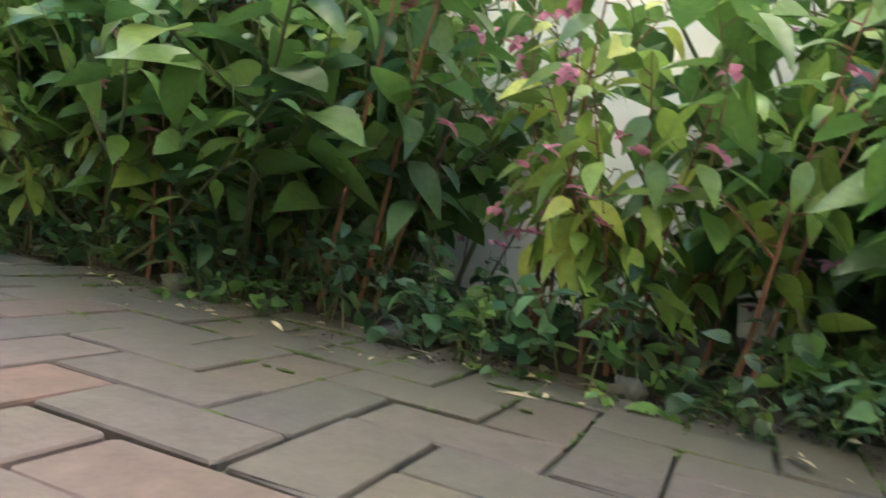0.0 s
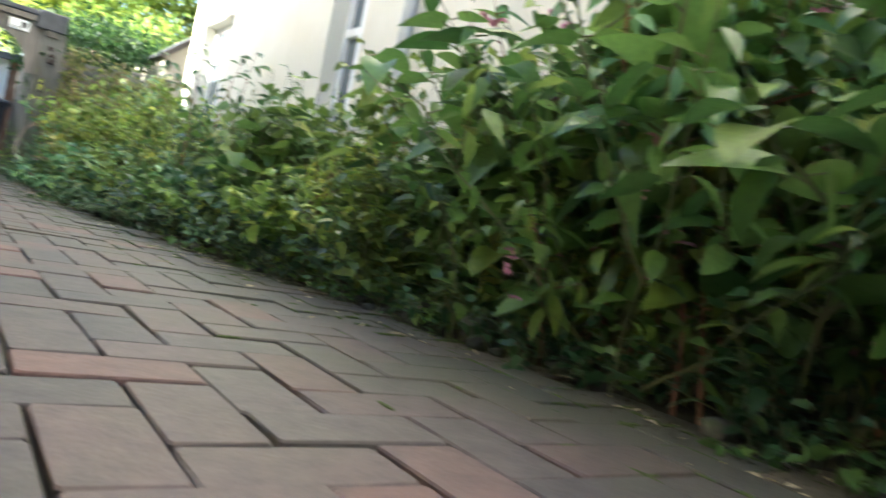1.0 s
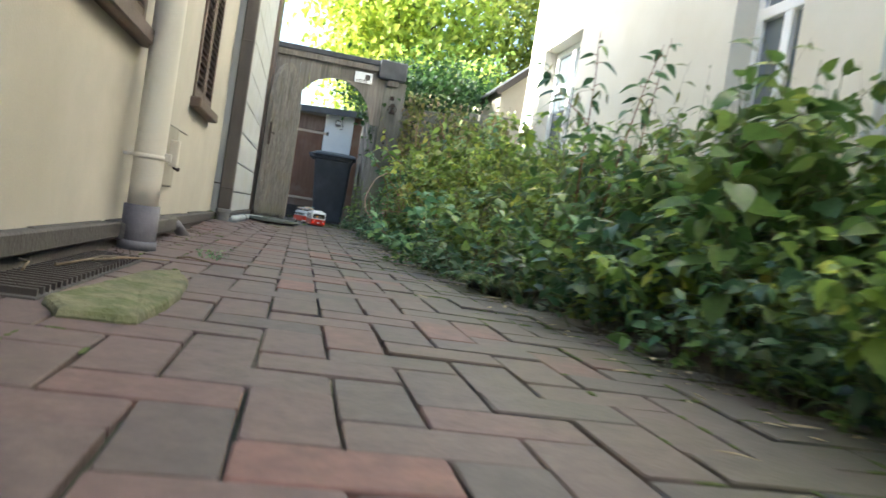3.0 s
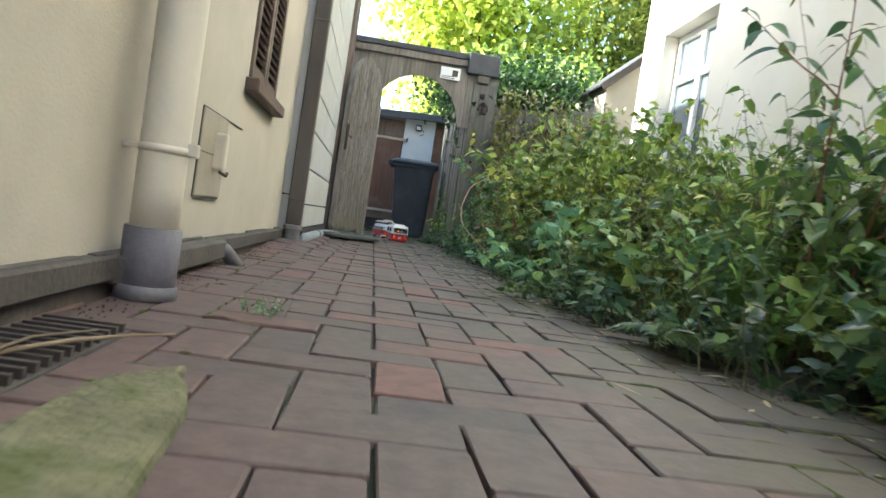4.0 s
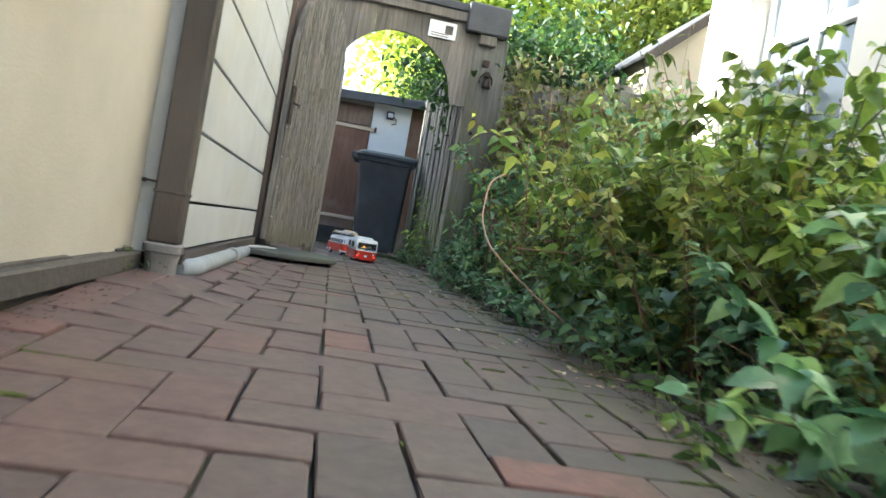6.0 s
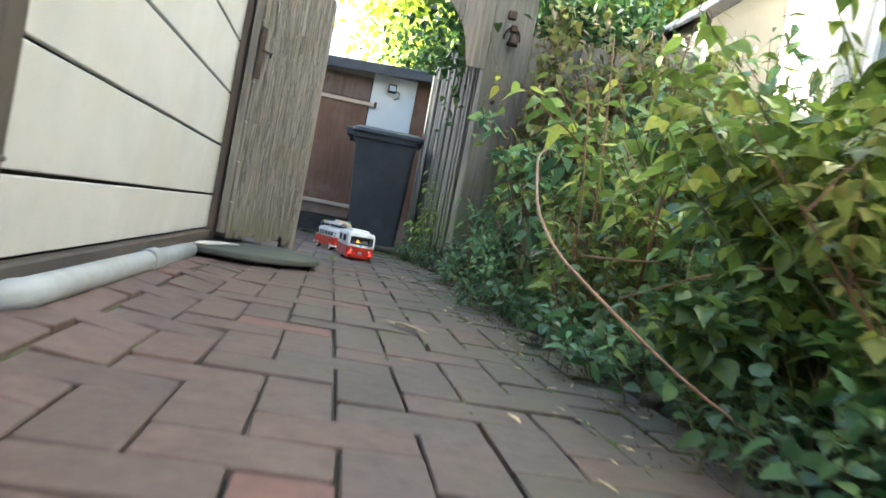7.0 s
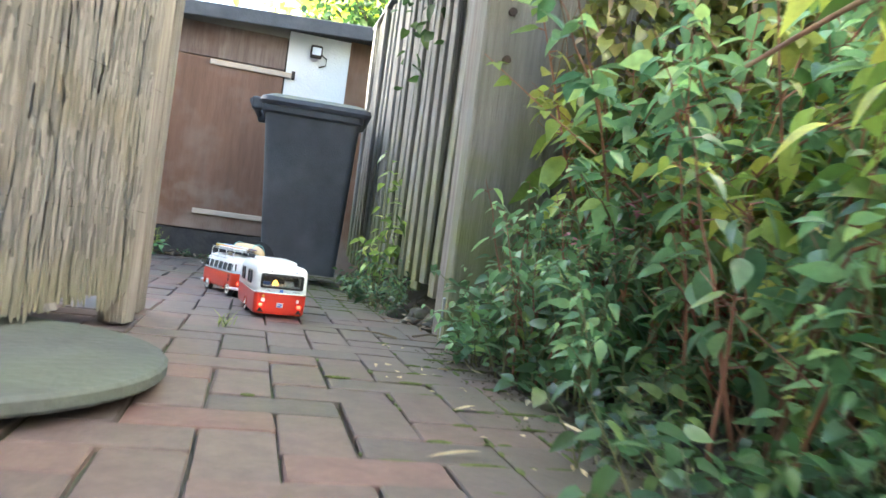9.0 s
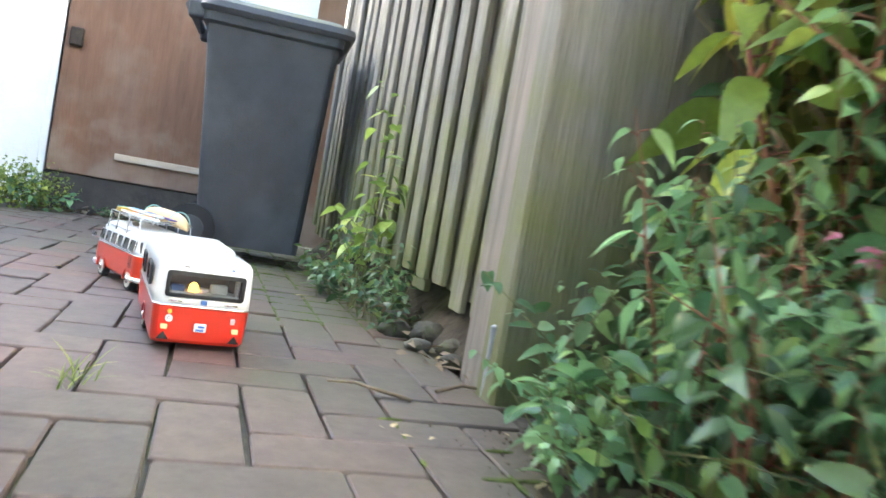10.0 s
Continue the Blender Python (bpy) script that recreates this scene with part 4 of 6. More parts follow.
def make_bin():
    t = empty("wheeled_bin", "tall dark grey plastic wheeled refuse bin beside the fence", "bin", pose(.925, 13.58, 0.01, 0, 0, -4))
    rings = []
    for z, x0, x1, h in ((0.05, -.185, .235, .24), (0.12, -.19, .237, .245), (.80, -.25, .262, .275), (.92, -.262, .268, .285), (.93, -.28, .282, .30), (.965, -.282, .284, .302)):
        rings.append(rounded_ring((x1 - x0) / 2, h, .035, z, (x0 + x1) / 2, 0))
    part("body", loft(rings), BIN, t, smooth=False)
    lid = []
    for z, x0, x1, h in ((.966, -.29, .31, .31), (.985, -.30, .325, .318), (1.01, -.29, .32, .31), (1.035, -.24, .27, .26), (1.045, -.15, .18, .17)):
        lid.append(rounded_ring((x1 - x0) / 2, h, .05, z, (x0 + x1) / 2, 0))
    l = part("lid", loft(lid), BIN, t)
    part("handle", tube([(-.335, y, .975) for y in (-.26, -.1, .1, .26)], .019, 10), BIN, l, smooth=True)
    for y in (-.25, .25):
        part("handle_arm", box(-.34, -.27, y - .03, y + .03, .93, 1.0, .012, 2), BIN, l)
    for y in (-.255, .255):
        wh = part("wheel", disc((-.205, y, .10), (0, 1, 0), .10, .05, 24), RUBBER, t, "black rubber wheel")
        part("hub", disc((-.205, y * 1.02, .10), (0, 1, 0), .055, .056, 16), BIN, wh)
    part("axle", tube([(-.205, -.25, .10), (-.205, .25, .10)], .011, 8), ZINC, t)


make_shed()
make_bin()


# ---- things on the ground along the path ----
def make_ground_things():
    t = empty("round_slab", "round grey concrete cover slab lying on the paving", "slab", pose(0.15, 10.485, 0))
    n = 40
    part("slab", loft([[(r * math.cos(6.2832 * j / n), r * math.sin(6.2832 * j / n), z) for j in range(n)]
                       for r, z in ((.377, .016), (.394, .02), (.40, .026), (.40, .042), (.394, .048), (.37, .050))]), SLAB, t)
    for k in range(5):
        part("spacer", blob((.31 * math.cos(k * 1.257), .31 * math.sin(k * 1.257), .008), (.05, .05, .012), k, 1, .3), SHEDBASE, t)
    t = empty("drain_hose", "pale grey plastic pipe lying along the wall foot", "pipe")
    part("pipe", tube([(0.03, 8.275, .05), (0.066, 8.36, .052), (0.07, 9.0, .052), (0.068, 9.5, .046), (0.045, 10.0, .034)], .030, 14), GREYPIPE, t, smooth=True)
    part("sleeve", tube([(0.0695, 9.20, .0505), (0.0695, 9.32, .049)], .035, 14), GREYPIPE, t, smooth=True)
    edge = ((.0, 10.03), (.05, 10.035), (.085, 10.08), (.11, 10.17), (.15, 10.27), (.185, 10.37), (.13, 10.33), (.09, 10.25), (.06, 10.20), (.03, 10.13))
    bm = bmesh.new()
    loft([[(.075 + (x - .075) * k, 10.23 + (y - 10.17) * k, .051 + h + .006 * noise.noise(Vector((x * 30, y * 30, 1)))) for x, y in edge]
          for k, h in ((.97, 0.0), (1.0, .004), (.9, .010), (.5, .012))], bm=bm)
    ob = part("torn_mat", bm, PANEL, smooth=True)
    tagged(ob, "scrap of pale torn foam lying on the round slab", "scrap")
    bm = bmesh.new()
    rnd = random.Random(3)
    out = ((0.115, 4.02), (0.17, 3.92), (0.29, 3.93), (0.31, 4.2), (0.29, 4.55), (0.235, 4.74), (0.17, 4.62), (0.14, 4.3))
    n = 4
    ring = []
    for (ax, ay), (bx, by) in zip(out, out[1:] + out[:1]):
        for j in range(n):
            ring.append((ax + (bx - ax) * j / n + rnd.uniform(-.006, .006), ay + (by - ay) * j / n + rnd.uniform(-.006, .006)))
    cx, cy = 0.215, 4.3
    loft([[(cx + (x - cx) * k, cy + (y - cy) * k, z + (0.006 * noise.noise(Vector((x * 20, y * 20, 0))) if z > .02 else 0)) for x, y in ring]
          for k, z in ((1, -.02), (1.01, .004), (.985, .014), (.93, .019), (.6, .021), (.25, .020))], bm=bm)
    ob = part("stone_slab", bm, STONE)
    tagged(ob, "flat mossy sandstone slab beside the drain grate", "stone")
    t = empty("drain_grate", "dark iron grate over the light shaft at the wall foot", "grate")
    part("frame", box(-.05, .09, 4.05, 4.98, -.012, .004), PLINTH, t)
    for k in range(26):
        part("bar", box(-.045, .085, 4.07 + k * .0352, 4.082 + k * .0352, .0045, .018), PIPEBROWN, t)
    # rocks at the fence foot and bed edge
    rnd = random.Random(21)
    spots = [(1.28, 12.08, .036), (1.30, 11.92, .028), (1.335, 11.76, .028), (1.32, 12.25, .04), (1.33, 12.5, .04), (1.30, 12.8, .03), (1.36, 12.05, .05), (1.38, 11.9, .04)]
    for _ in range(40):
        y = rnd.uniform(.5, 11)
        spots.append((bed_edge(y) + rnd.uniform(0, .09), y, rnd.uniform(.015, .035)))
    spots += [(1.76, 4.29, .06), (1.77, 4.52, .05), (1.80, 2.55, .075), (1.86, 2.25, .06), (1.78, 2.85, .055)]
    for x, y, r in spots:
        ob = part("rock", blob((0, 0, 0), (r * rnd.uniform(.8, 1.3), r * rnd.uniform(.8, 1.3), r * rnd.uniform(.55, .8)), rnd.random() * 50, 2, .45), ROCK, smooth=True)
        ob.matrix_basis = pose(x, y, r * .35, 0, 0, rnd.uniform(0, 360))
        tagged(ob, "small mossy rounded stone at the bed edge", "stone", "stones along the bed")
    # moss cushions in the joints
    rnd = random.Random(9)
    verts, faces = [], []
    base = bmesh.new()
    bmesh.ops.create_icosphere(base, subdivisions=1, radius=1)
    bv = [v.co.copy() for v in base.verts]
    bf = [[v.index for v in f.verts] for f in base.faces]
    base.free()
    w = BRICK_W
    spots = [(bed_edge(y) - abs(rnd.gauss(0, .2)), y) for y in (rnd.uniform(-1, 11.3) for _ in range(900))] + [(rnd.uniform(-.02, .25), rnd.uniform(3, 11)) for _ in range(150)] + [(rnd.uniform(.82, 1.34), rnd.uniform(12.1, 14.2)) for _ in range(700)]
    for x, y in spots:
        along = rnd.random() < .5
        if along:
            x = round((x - LINE_X) / w) * w + LINE_X
        else:
            y = round((y - LINE_Y) / w) * w + LINE_Y
        r = rnd.uniform(.004, .007)
        o = len(verts)
        sx, sy = (rnd.uniform(.7, 1.2), rnd.uniform(1.5, 6)) if along else (rnd.uniform(1.5, 6), rnd.uniform(.7, 1.2))
        verts += [(x + v.x * r * sx, y + v.y * r * sy, -.001 + v.z * r * .55) for v in bv]
        faces += [tuple(o + i for i in f) for f in bf]
    me = bpy.data.meshes.new("moss")
    me.from_pydata(verts, [], faces)
    me.materials.append(MOSS)
    ob = new("moss", me)
    tagged(ob, "green moss cushions in the paving joints", "moss", kind="stuff")


make_ground_things()


# ---- plants ----
def leaf_points(length, width, curl, fold, kind, n=4):
    """Outline of a leaf along +y: rows of left, middle and right points."""
    rows = []
    for k in range(n + 1):
        f = k / n
        if kind == "lance":
            w = math.sin(math.pi * min(1, f * 0.96 + .04)) ** 0.9 * (1 - .25 * f)
        elif kind == "ovate":
            w = math.sin(math.pi * min(1, f ** .8 * .95 + .05)) ** 1.05 * (1 - .12 * f)
        elif kind == "heart":
            w = (math.sin(math.pi * (f * .78 + .22)) ** .8) * (1 - .15 * f)
        else:
            w = math.sin(math.pi * (f * .9 + .1)) ** .7
        if k == n:
            w = 0.02
        w *= width / 2
        y, z = length * f, -curl * length * f * f
        rows.append(((-w, y, z + fold * w), (0, y, z), (w, y, z + fold * w)))
    return rows


def add_leaf(verts, faces, m, length, width, curl=0.3, fold=0.35, kind="lance", n=4):
    o = len(verts)
    for row in leaf_points(length, width, curl, fold, kind, n):
        for p in row:
            verts.append(tuple(m @ Vector(p)))
    for k in range(n):
        a = o + 3 * k
        faces.append((a, a + 1, a + 4, a + 3))
        faces.append((a + 1, a + 2, a + 5, a + 4))


def mesh_of(name, verts, faces, mat, smooth=True):
    me = bpy.data.meshes.new(name)
    me.from_pydata(verts, [], faces)
    if smooth:
        me.polygons.foreach_set("use_smooth", [True] * len(me.polygons))
    me.materials.append(mat)
    return me


def aim(p, azimuth, pitch, roll=0):
    return Matrix.Translation(p) @ pose(0, 0, 0, 0, 0, math.degrees(azimuth)) @ pose(0, 0, 0, math.degrees(pitch), 0, 0) @ pose(0, 0, 0, 0, math.degrees(roll), 0)


def plant(name, label, seed, height, stems, leaf_len, leaf_wid, per_stem, kind, leaf_mat, stem_mat, spread=0.2, lean=0.25, start=0.15, flowers=0, branch=0.0, droop=0.3, thick=0.005, leaflets=1):
    """A leafy plant: stems, leaves and perhaps flowers, on one foot."""
    rnd = random.Random(seed)
    t = empty(name, label, "plant", pose(0, -60, -40))
    sv = bmesh.new()
    lv, lf, fv, ff = [], [], [], []

    def grow(base, az, length, tilt, count, s0, radius):
        p = Vector(base)
        pts = [p.copy()]
        n = 6
        a, ti = az, tilt
        for k in range(n):
            a += rnd.gauss(0, .18)
            ti += rnd.gauss(.03, .08)
            step = length / n
            p = p + Vector((math.cos(a) * math.sin(ti), math.sin(a) * math.sin(ti), math.cos(ti))) * step
            pts.append(p.copy())
        add_tube(sv, pts, radius, 5, 0.16)
        for k in range(count):
            f = s0 + (1 - s0) * (k + rnd.random()) / count
            i = min(int(f * n), n - 1)
            q = pts[i].lerp(pts[i + 1], f * n - i)
            s = (1.15 - .55 * f) * rnd.uniform(.6, 1.15)
            laz = k * 2.4 + rnd.gauss(0, .4)
            pet = leaf_len * .25 * s
            out = q + Vector((math.cos(laz), math.sin(laz), .35)) * pet
            add_tube(sv, [q, out], radius * .35, 3, .8)
            if leaflets > 1:
                tilt2 = rnd.gauss(.05, .25) - droop
                for turn, size in ((.95, .78), (-.95, .78)):
                    add_leaf(lv, lf, aim(out, laz - math.pi / 2 + turn, tilt2, rnd.gauss(0, .3)), leaf_len * s * size, leaf_wid * s * size, rnd.uniform(.05, .4), rnd.uniform(.1, .45), kind, 4)
            add_leaf(lv, lf, aim(out, laz - math.pi / 2, rnd.gauss(.15, .35) - droop, rnd.gauss(0, .45)), leaf_len * s, leaf_wid * s * rnd.uniform(.8, 1.2),
                     rnd.uniform(.05, .55), rnd.uniform(.1, .5), kind, 6 if leaf_len >= .08 else 4)
        return pts

    for k in range(stems):
        az = rnd.uniform(0, 6.2832)
        r = spread * math.sqrt(rnd.random())
        h = height * rnd.uniform(.65, 1.1)
        base = (r * math.cos(az), r * math.sin(az), -.03)
        pts = grow(base, az + rnd.gauss(0, .8), h, abs(rnd.gauss(0, lean)), per_stem, start, thick)
        if branch:
            for j in range(3):
                if rnd.random() < branch:
                    q = pts[2 + j]
                    grow(q, rnd.uniform(0, 6.28), h * rnd.uniform(.25, .45), rnd.uniform(.5, 1.1), max(3, per_stem // 2), .2, thick * .6)
        for j in range(flowers):
            q = pts[-1] + Vector((rnd.gauss(0, .05), rnd.gauss(0, .05), rnd.uniform(-.35, .03)))
            for m in range(4):
                add_leaf(fv, ff, aim(q, rnd.uniform(0, 6.28), rnd.uniform(-.5, .9)), .032, .024, .3, .5, "oval", 3)
    tagged(part("stem", sv, stem_mat, t), kind="stuff")
    for nm, v, f, mt in (("foliage", lv, lf, leaf_mat), ("blossom", fv, ff, PETAL)):
        if v:
            ob = new(nm, mesh_of(nm, v, f, mt))
            ob.parent = t
            tagged(ob, kind="stuff")
    return t


def fern(seed):
    rnd = random.Random(seed)
    t = empty("fern", "green fern with arching fronds at the bed edge", "fern", pose(0, -60, -40))
    sv, lv, lf = bmesh.new(), [], []
    for k in range(9):
        az = k * .7 + rnd.gauss(0, .2)
        ln = rnd.uniform(.26, .42)
        pts = []
        for j in range(9):
            f = j / 8
            pts.append(Vector((math.cos(az) * ln * f, math.sin(az) * ln * f, .03 + ln * (.75 * f - .75 * f * f))))
        add_tube(sv, pts, .0025, 4, .4)
        for j in range(2, 34):
            f = j / 34
            i = min(int(f * 8), 7)
            q = pts[i].lerp(pts[i + 1], f * 8 - i)
            s = math.sin(math.pi * min(1, f * .85 + .12)) * ln * .23
            for side in (1, -1):
                add_leaf(lv, lf, aim(q, az - math.pi / 2 + side * 1.25, -.15 + rnd.gauss(0, .1)), s, s * .30, .25, .1, "lance", 3)
    tagged(part("stem", sv, STEM, t), kind="stuff")
    ob = new("foliage", mesh_of("foliage", lv, lf, LEAF_DARK))
    ob.parent = t
    tagged(ob, kind="stuff")
    return t


def make_bed():
    tall = [plant("balsam", "tall balsam with bare reddish stems and drooping pointed leaves", 30 + k, h, 6, .125, .055, 22, "ovate", mt, RED_STEM, .15, .2, .36, fl, .45, .55, .0065)
            for k, (h, mt, fl) in enumerate(((1.05, LEAF_MID, 0), (.95, LEAF_BRIGHT, 0), (1.15, LEAF_BLUE, 0), (.85, LEAF_BRIGHT, 0)))]
    leggy = [plant("balsam", "young balsam with bare red stems and large drooping leaves", 140 + k, h, 6, .125, .056, 9, "ovate", mt, RED_STEM, .13, .2, .42, fl, .4, .6, .0065)
             for k, (h, mt, fl) in enumerate(((.8, LEAF_MID, 0), (.7, LEAF_BLUE, 0), (.75, LEAF_BRIGHT, 1)))]
    bloom = [plant("balsam", "tall flowering balsam with pink blossoms and drooping leaves", 40 + k, h, 5, .15, .066, 15, "ovate", mt, RED_STEM, .12, .2, .3, 4, .3, .75, .007)
             for k, (h, mt) in enumerate(((1.0, LEAF_MID), (1.1, LEAF_BLUE)))]
    bush = [plant("leafy_shrub", "leafy green shrub with broad pointed leaves in the bed", 50 + k, h, 8, .09, .056, 24, "heart", mt, STEM, .2, .38, .2, 0, .7, .35, .006)
            for k, (h, mt) in enumerate(((1.0, LEAF_DARK), (.9, LEAF_MID), (.75, LEAF_BLUE)))]
    broad = [plant("broad_leaved_shrub", "dark green shrub with hand-sized broad leaves", 60 + k, h, 7, .145, .098, 15, "heart", mt, STEM, .2, .35, .25, 0, .5, .3, .007)
             for k, (h, mt) in enumerate(((1.0, LEAF_DARK), (.95, LEAF_MID)))]
    skirt = [plant("bramble_bush", "low bramble bush with three-part leaves hanging over the paving", 120 + k, h, 7, .105, .074, 9, "ovate", mt, STEM, .12, .55, .42, 0, .5, .35, .0045, 3)
             for k, (h, mt) in enumerate(((.6, LEAF_DARK), (.55, LEAF_MID), (.65, LEAF_BLUE)))]
    berry = [plant("raspberry_bush", "loose raspberry bush with yellow-green leaves on reddish canes", 64 + k, h, 7, .072, .046, 15, "ovate", mt, RED_STEM, .2, .36, .15, 0, .9, .3, .005, 3)
             for k, (h, mt) in enumerate(((1.05, LEAF_MID), (.95, LEAF_OLIVE), (1.0, LEAF_BLUE)))]
    hop = [plant("hop_bush", "bright green rambling bush with large three-part leaves", 80 + k, h, 8, .088, .066, 14, "ovate", mt, STEM, .2, .42, .1, 0, .7, .45, .0055, 3)
           for k, (h, mt) in enumerate(((1.0, LEAF_BRIGHT), (.95, LEAF_MID)))]
    mid = [plant("nettle", "knee-high green weed with toothed leaves in the bed", 70 + k, h, 8, .075, .038, 15, "ovate", mt, RED_STEM if k == 1 else STEM, .17, .35, .2, 0, .35, .45, .004)
           for k, (h, mt) in enumerate(((.55, LEAF_BLUE), (.5, LEAF_MID), (.5, LEAF_BLUE), (.6, LEAF_DARK)))]
    # Two of these low plants wear the green with canopy shade painted in.
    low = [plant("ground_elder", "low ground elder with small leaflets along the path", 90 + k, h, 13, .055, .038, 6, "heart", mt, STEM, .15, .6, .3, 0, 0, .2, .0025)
           for k, (h, mt) in enumerate(((.2, LEAF_LOW_SHADED), (.16, LEAF_DARK), (.24, LEAF_LOW_SHADED), (.2, LEAF_BLUE)))]
    dead = [plant("dead_stalks", "dry brown stalks with shrivelled leaves", 100 + k, 1.1, 4, .06, .016, 14, "lance", LEAF_OLIVE, DEAD, .12, .22, .3, 0, .9, .6, .0022)
            for k in range(2)]
    slim = plant("weed", "slim tall weed with loose seed heads beside the bin", 110, .8, 4, .09, .045, 13, "ovate", LEAF_MID, STEM, .03, .06, .25, 0, .3, .4, .004)
    herb = plant("willowherb", "tall thin willowherb with narrow leaves", 115, 1.1, 2, .11, .024, 26, "lance", LEAF_MID, DEAD, .05, .08, .35, 0, .7, .3, .0035)
    ferns = [fern(5), fern(6)]
    rnd = random.Random(77)

    def put(src, x, y, z, size, tilt=6):
        away = rnd.gauss(0, tilt)
        if y < 11.3:
            x += (bed_edge(y) - 1.29) * (2.9 - x) / 1.61
        if x < bed_edge(y) + .56:
            away = abs(away) * .6 + 2
        elif 9.6 < y < 11.3 and x < bed_edge(y) + 1.0:
            away = abs(away) * .6 + 5
        m = pose(x, y, z, rnd.gauss(0, tilt) * .7, away, 0) @ pose(0, 0, 0, 0, 0, rnd.uniform(0, 360)) @ Matrix.Scale(size, 4)
        c = copy_thing(src, pose(0, 0, 0))
        c.matrix_basis = m

    def crest(y):
        """How high the bed's growth stands along the path."""
        pts = ((-4, 1.4), (0.5, 1.45), (2.4, 1.45), (2.9, 1.15), (3.4, 1.05), (4.0, .85), (4.7, 1.0), (5.4, 1.08), (6.2, .95), (7.0, .75), (7.8, 1.1), (8.4, 1.3), (9.3, 1.35), (10.2, 1.4), (11.2, 1.45))
        return float(np.interp(y, [p[0] for p in pts], [p[1] for p in pts]))

    own = {"balsam": 1.0, "leafy_shrub": .92, "broad_leaved_shrub": .92, "raspberry_bush": .98, "hop_bush": .95, "nettle": .55, "bramble_bush": .6, "dead_stalks": .95}
    y = -2.0
    while y < 11.15:
        c = crest(y)
        thin = 0.35 < y < 1.5
        if y < 3.0:
            back, front = broad[:1] + broad[:1] + tall[2:3] + bloom + bush[:1], mid[3:] + bloom + bush[:1]
        elif y < 6.7:
            back, front = broad + broad + bush + tall[:1], mid + bush[1:] + tall[3:]
        elif y < 8.7:
            back, front = hop + hop + berry[:1], mid + hop[:1] + berry[:2]
        elif y > 9.3:
            back, front = tall[:1] + tall[2:3] + tall[2:3] + bush[1:] + berry, mid[:2] + tall[2:3] + tall[:1]
        else:
            back, front = berry + berry + tall[:3] + bush[1:2], mid + berry[:2] + tall[3:] + dead[:1]
        for x0, x1, kinds, f, n in ((2.15, 2.7, back, 1.0, 2), (1.8, 2.2, back, .85 if y < 8 else .9, 2), (1.5, 1.85, front, .64 if y < 8 else .48, 2 if y < 7.8 else 1)):
            for _ in range(n):
                src = rnd.choice(kinds)
                if y > 10.2 and x0 < 1.7:
                    continue
                if rnd.random() < (.16 if y < 7 else .3):
                    continue
                if thin and x0 > 1.7:
                    continue
                if thin and rnd.random() < .5:
                    continue
                put(src, rnd.uniform(x0, x1), y + rnd.uniform(-.15, .15), 0, c * f / own[src.name.split(".")[0]] * rnd.uniform(.75, 1.1))
        if rnd.random() < .45:
            put(rnd.choice(dead), rnd.uniform(1.6, 2.5), y, 0, c * rnd.uniform(.9, 1.15))
        y += .38
    y = -2.0
    while y < 11.2:
        if y < 3.2:
            if rnd.random() < .45:
                put(mid[3], rnd.uniform(1.42, 1.66), y + rnd.uniform(-.08, .08), 0, rnd.uniform(.55, .95), 12)
        elif y < 8.4 or rnd.random() < .35:
            put(rnd.choice((skirt if y < 9.7 else mid[:3]) if rnd.random() < .65 else mid), rnd.uniform(1.42, 1.66), y + rnd.uniform(-.08, .08), 0, rnd.uniform(.55, .95), 12)
        else:
            put(leggy[1] if y > 9.7 else rnd.choice(leggy), rnd.uniform(1.5, 1.8), y + rnd.uniform(-.08, .08), 0, rnd.uniform(.75, 1.15), 9)
            if rnd.random() < .5:
                put(rnd.choice(dead), rnd.uniform(1.5, 1.8), y, 0, rnd.uniform(.4, .7), 22)
        put(rnd.choice(low if y < 8.4 else low[3:] + low), rnd.uniform(1.29, 1.48), y + rnd.uniform(-.08, .08), 0, rnd.uniform(.6, 1.15), 8)
        if y > 3.4 and rnd.random() < .55:
            y += .21
            continue
        put(rnd.choice(low), rnd.uniform(1.45, 1.9), y + rnd.uniform(-.08, .08), 0, rnd.uniform(.9, 1.5), 8)
        y += .21
    for x, yy, s in ((1.33, 5.60, .72), (1.54, 7.2, .6), (1.52, 4.0, .6)):
        put(rnd.choice(ferns), x, yy, .0, s, 4)
    # thin tall stalks before the pale wall
    for x, yy, s in ((2.3, 7.0, .95), (2.45, 7.25, 1.05), (2.5, 4.75, .95)):
        put(dead[0], x, yy, 0, s)
    for src, x, yy, s in ((hop[0], 2.1, 3.7, 1.1), (broad[0], 1.70, 4.5, 1.0), (broad[1], 1.76, 4.75, .98), (broad[0], 1.80, 4.25, .88), (herb, 1.75, 6.1, 1.0), (tall[2], 1.85, 5.75, 1.05), (tall[0], 2.5, 6.9, 1.0), (tall[0], 2.6, 7.2, 1.05)):
        put(src, x, yy, 0, s)
    for x, yy, s in ((1.95, 1.75, 1.4), (2.1, 2.05, 1.65), (2.0, 2.4, 1.5), (2.2, 2.3, 1.6), (2.35, 2.85, 1.6), (2.45, 3.25, 1.5), (2.35, 2.55, 1.65), (2.5, 2.1, 1.3), (2.0, .1, 1.7), (2.15, .5, 1.25)):
        put(broad[0], x, yy, 0, s)
    for x, yy, s in ((1.8, 1.95, 1.25), (1.75, 2.55, 1.0)):
        put(broad[1], x, yy, 0, s)
    # beside the fence, the bin and the shed door
    put(slim, 1.23, 12.46, 0, .95, 0)
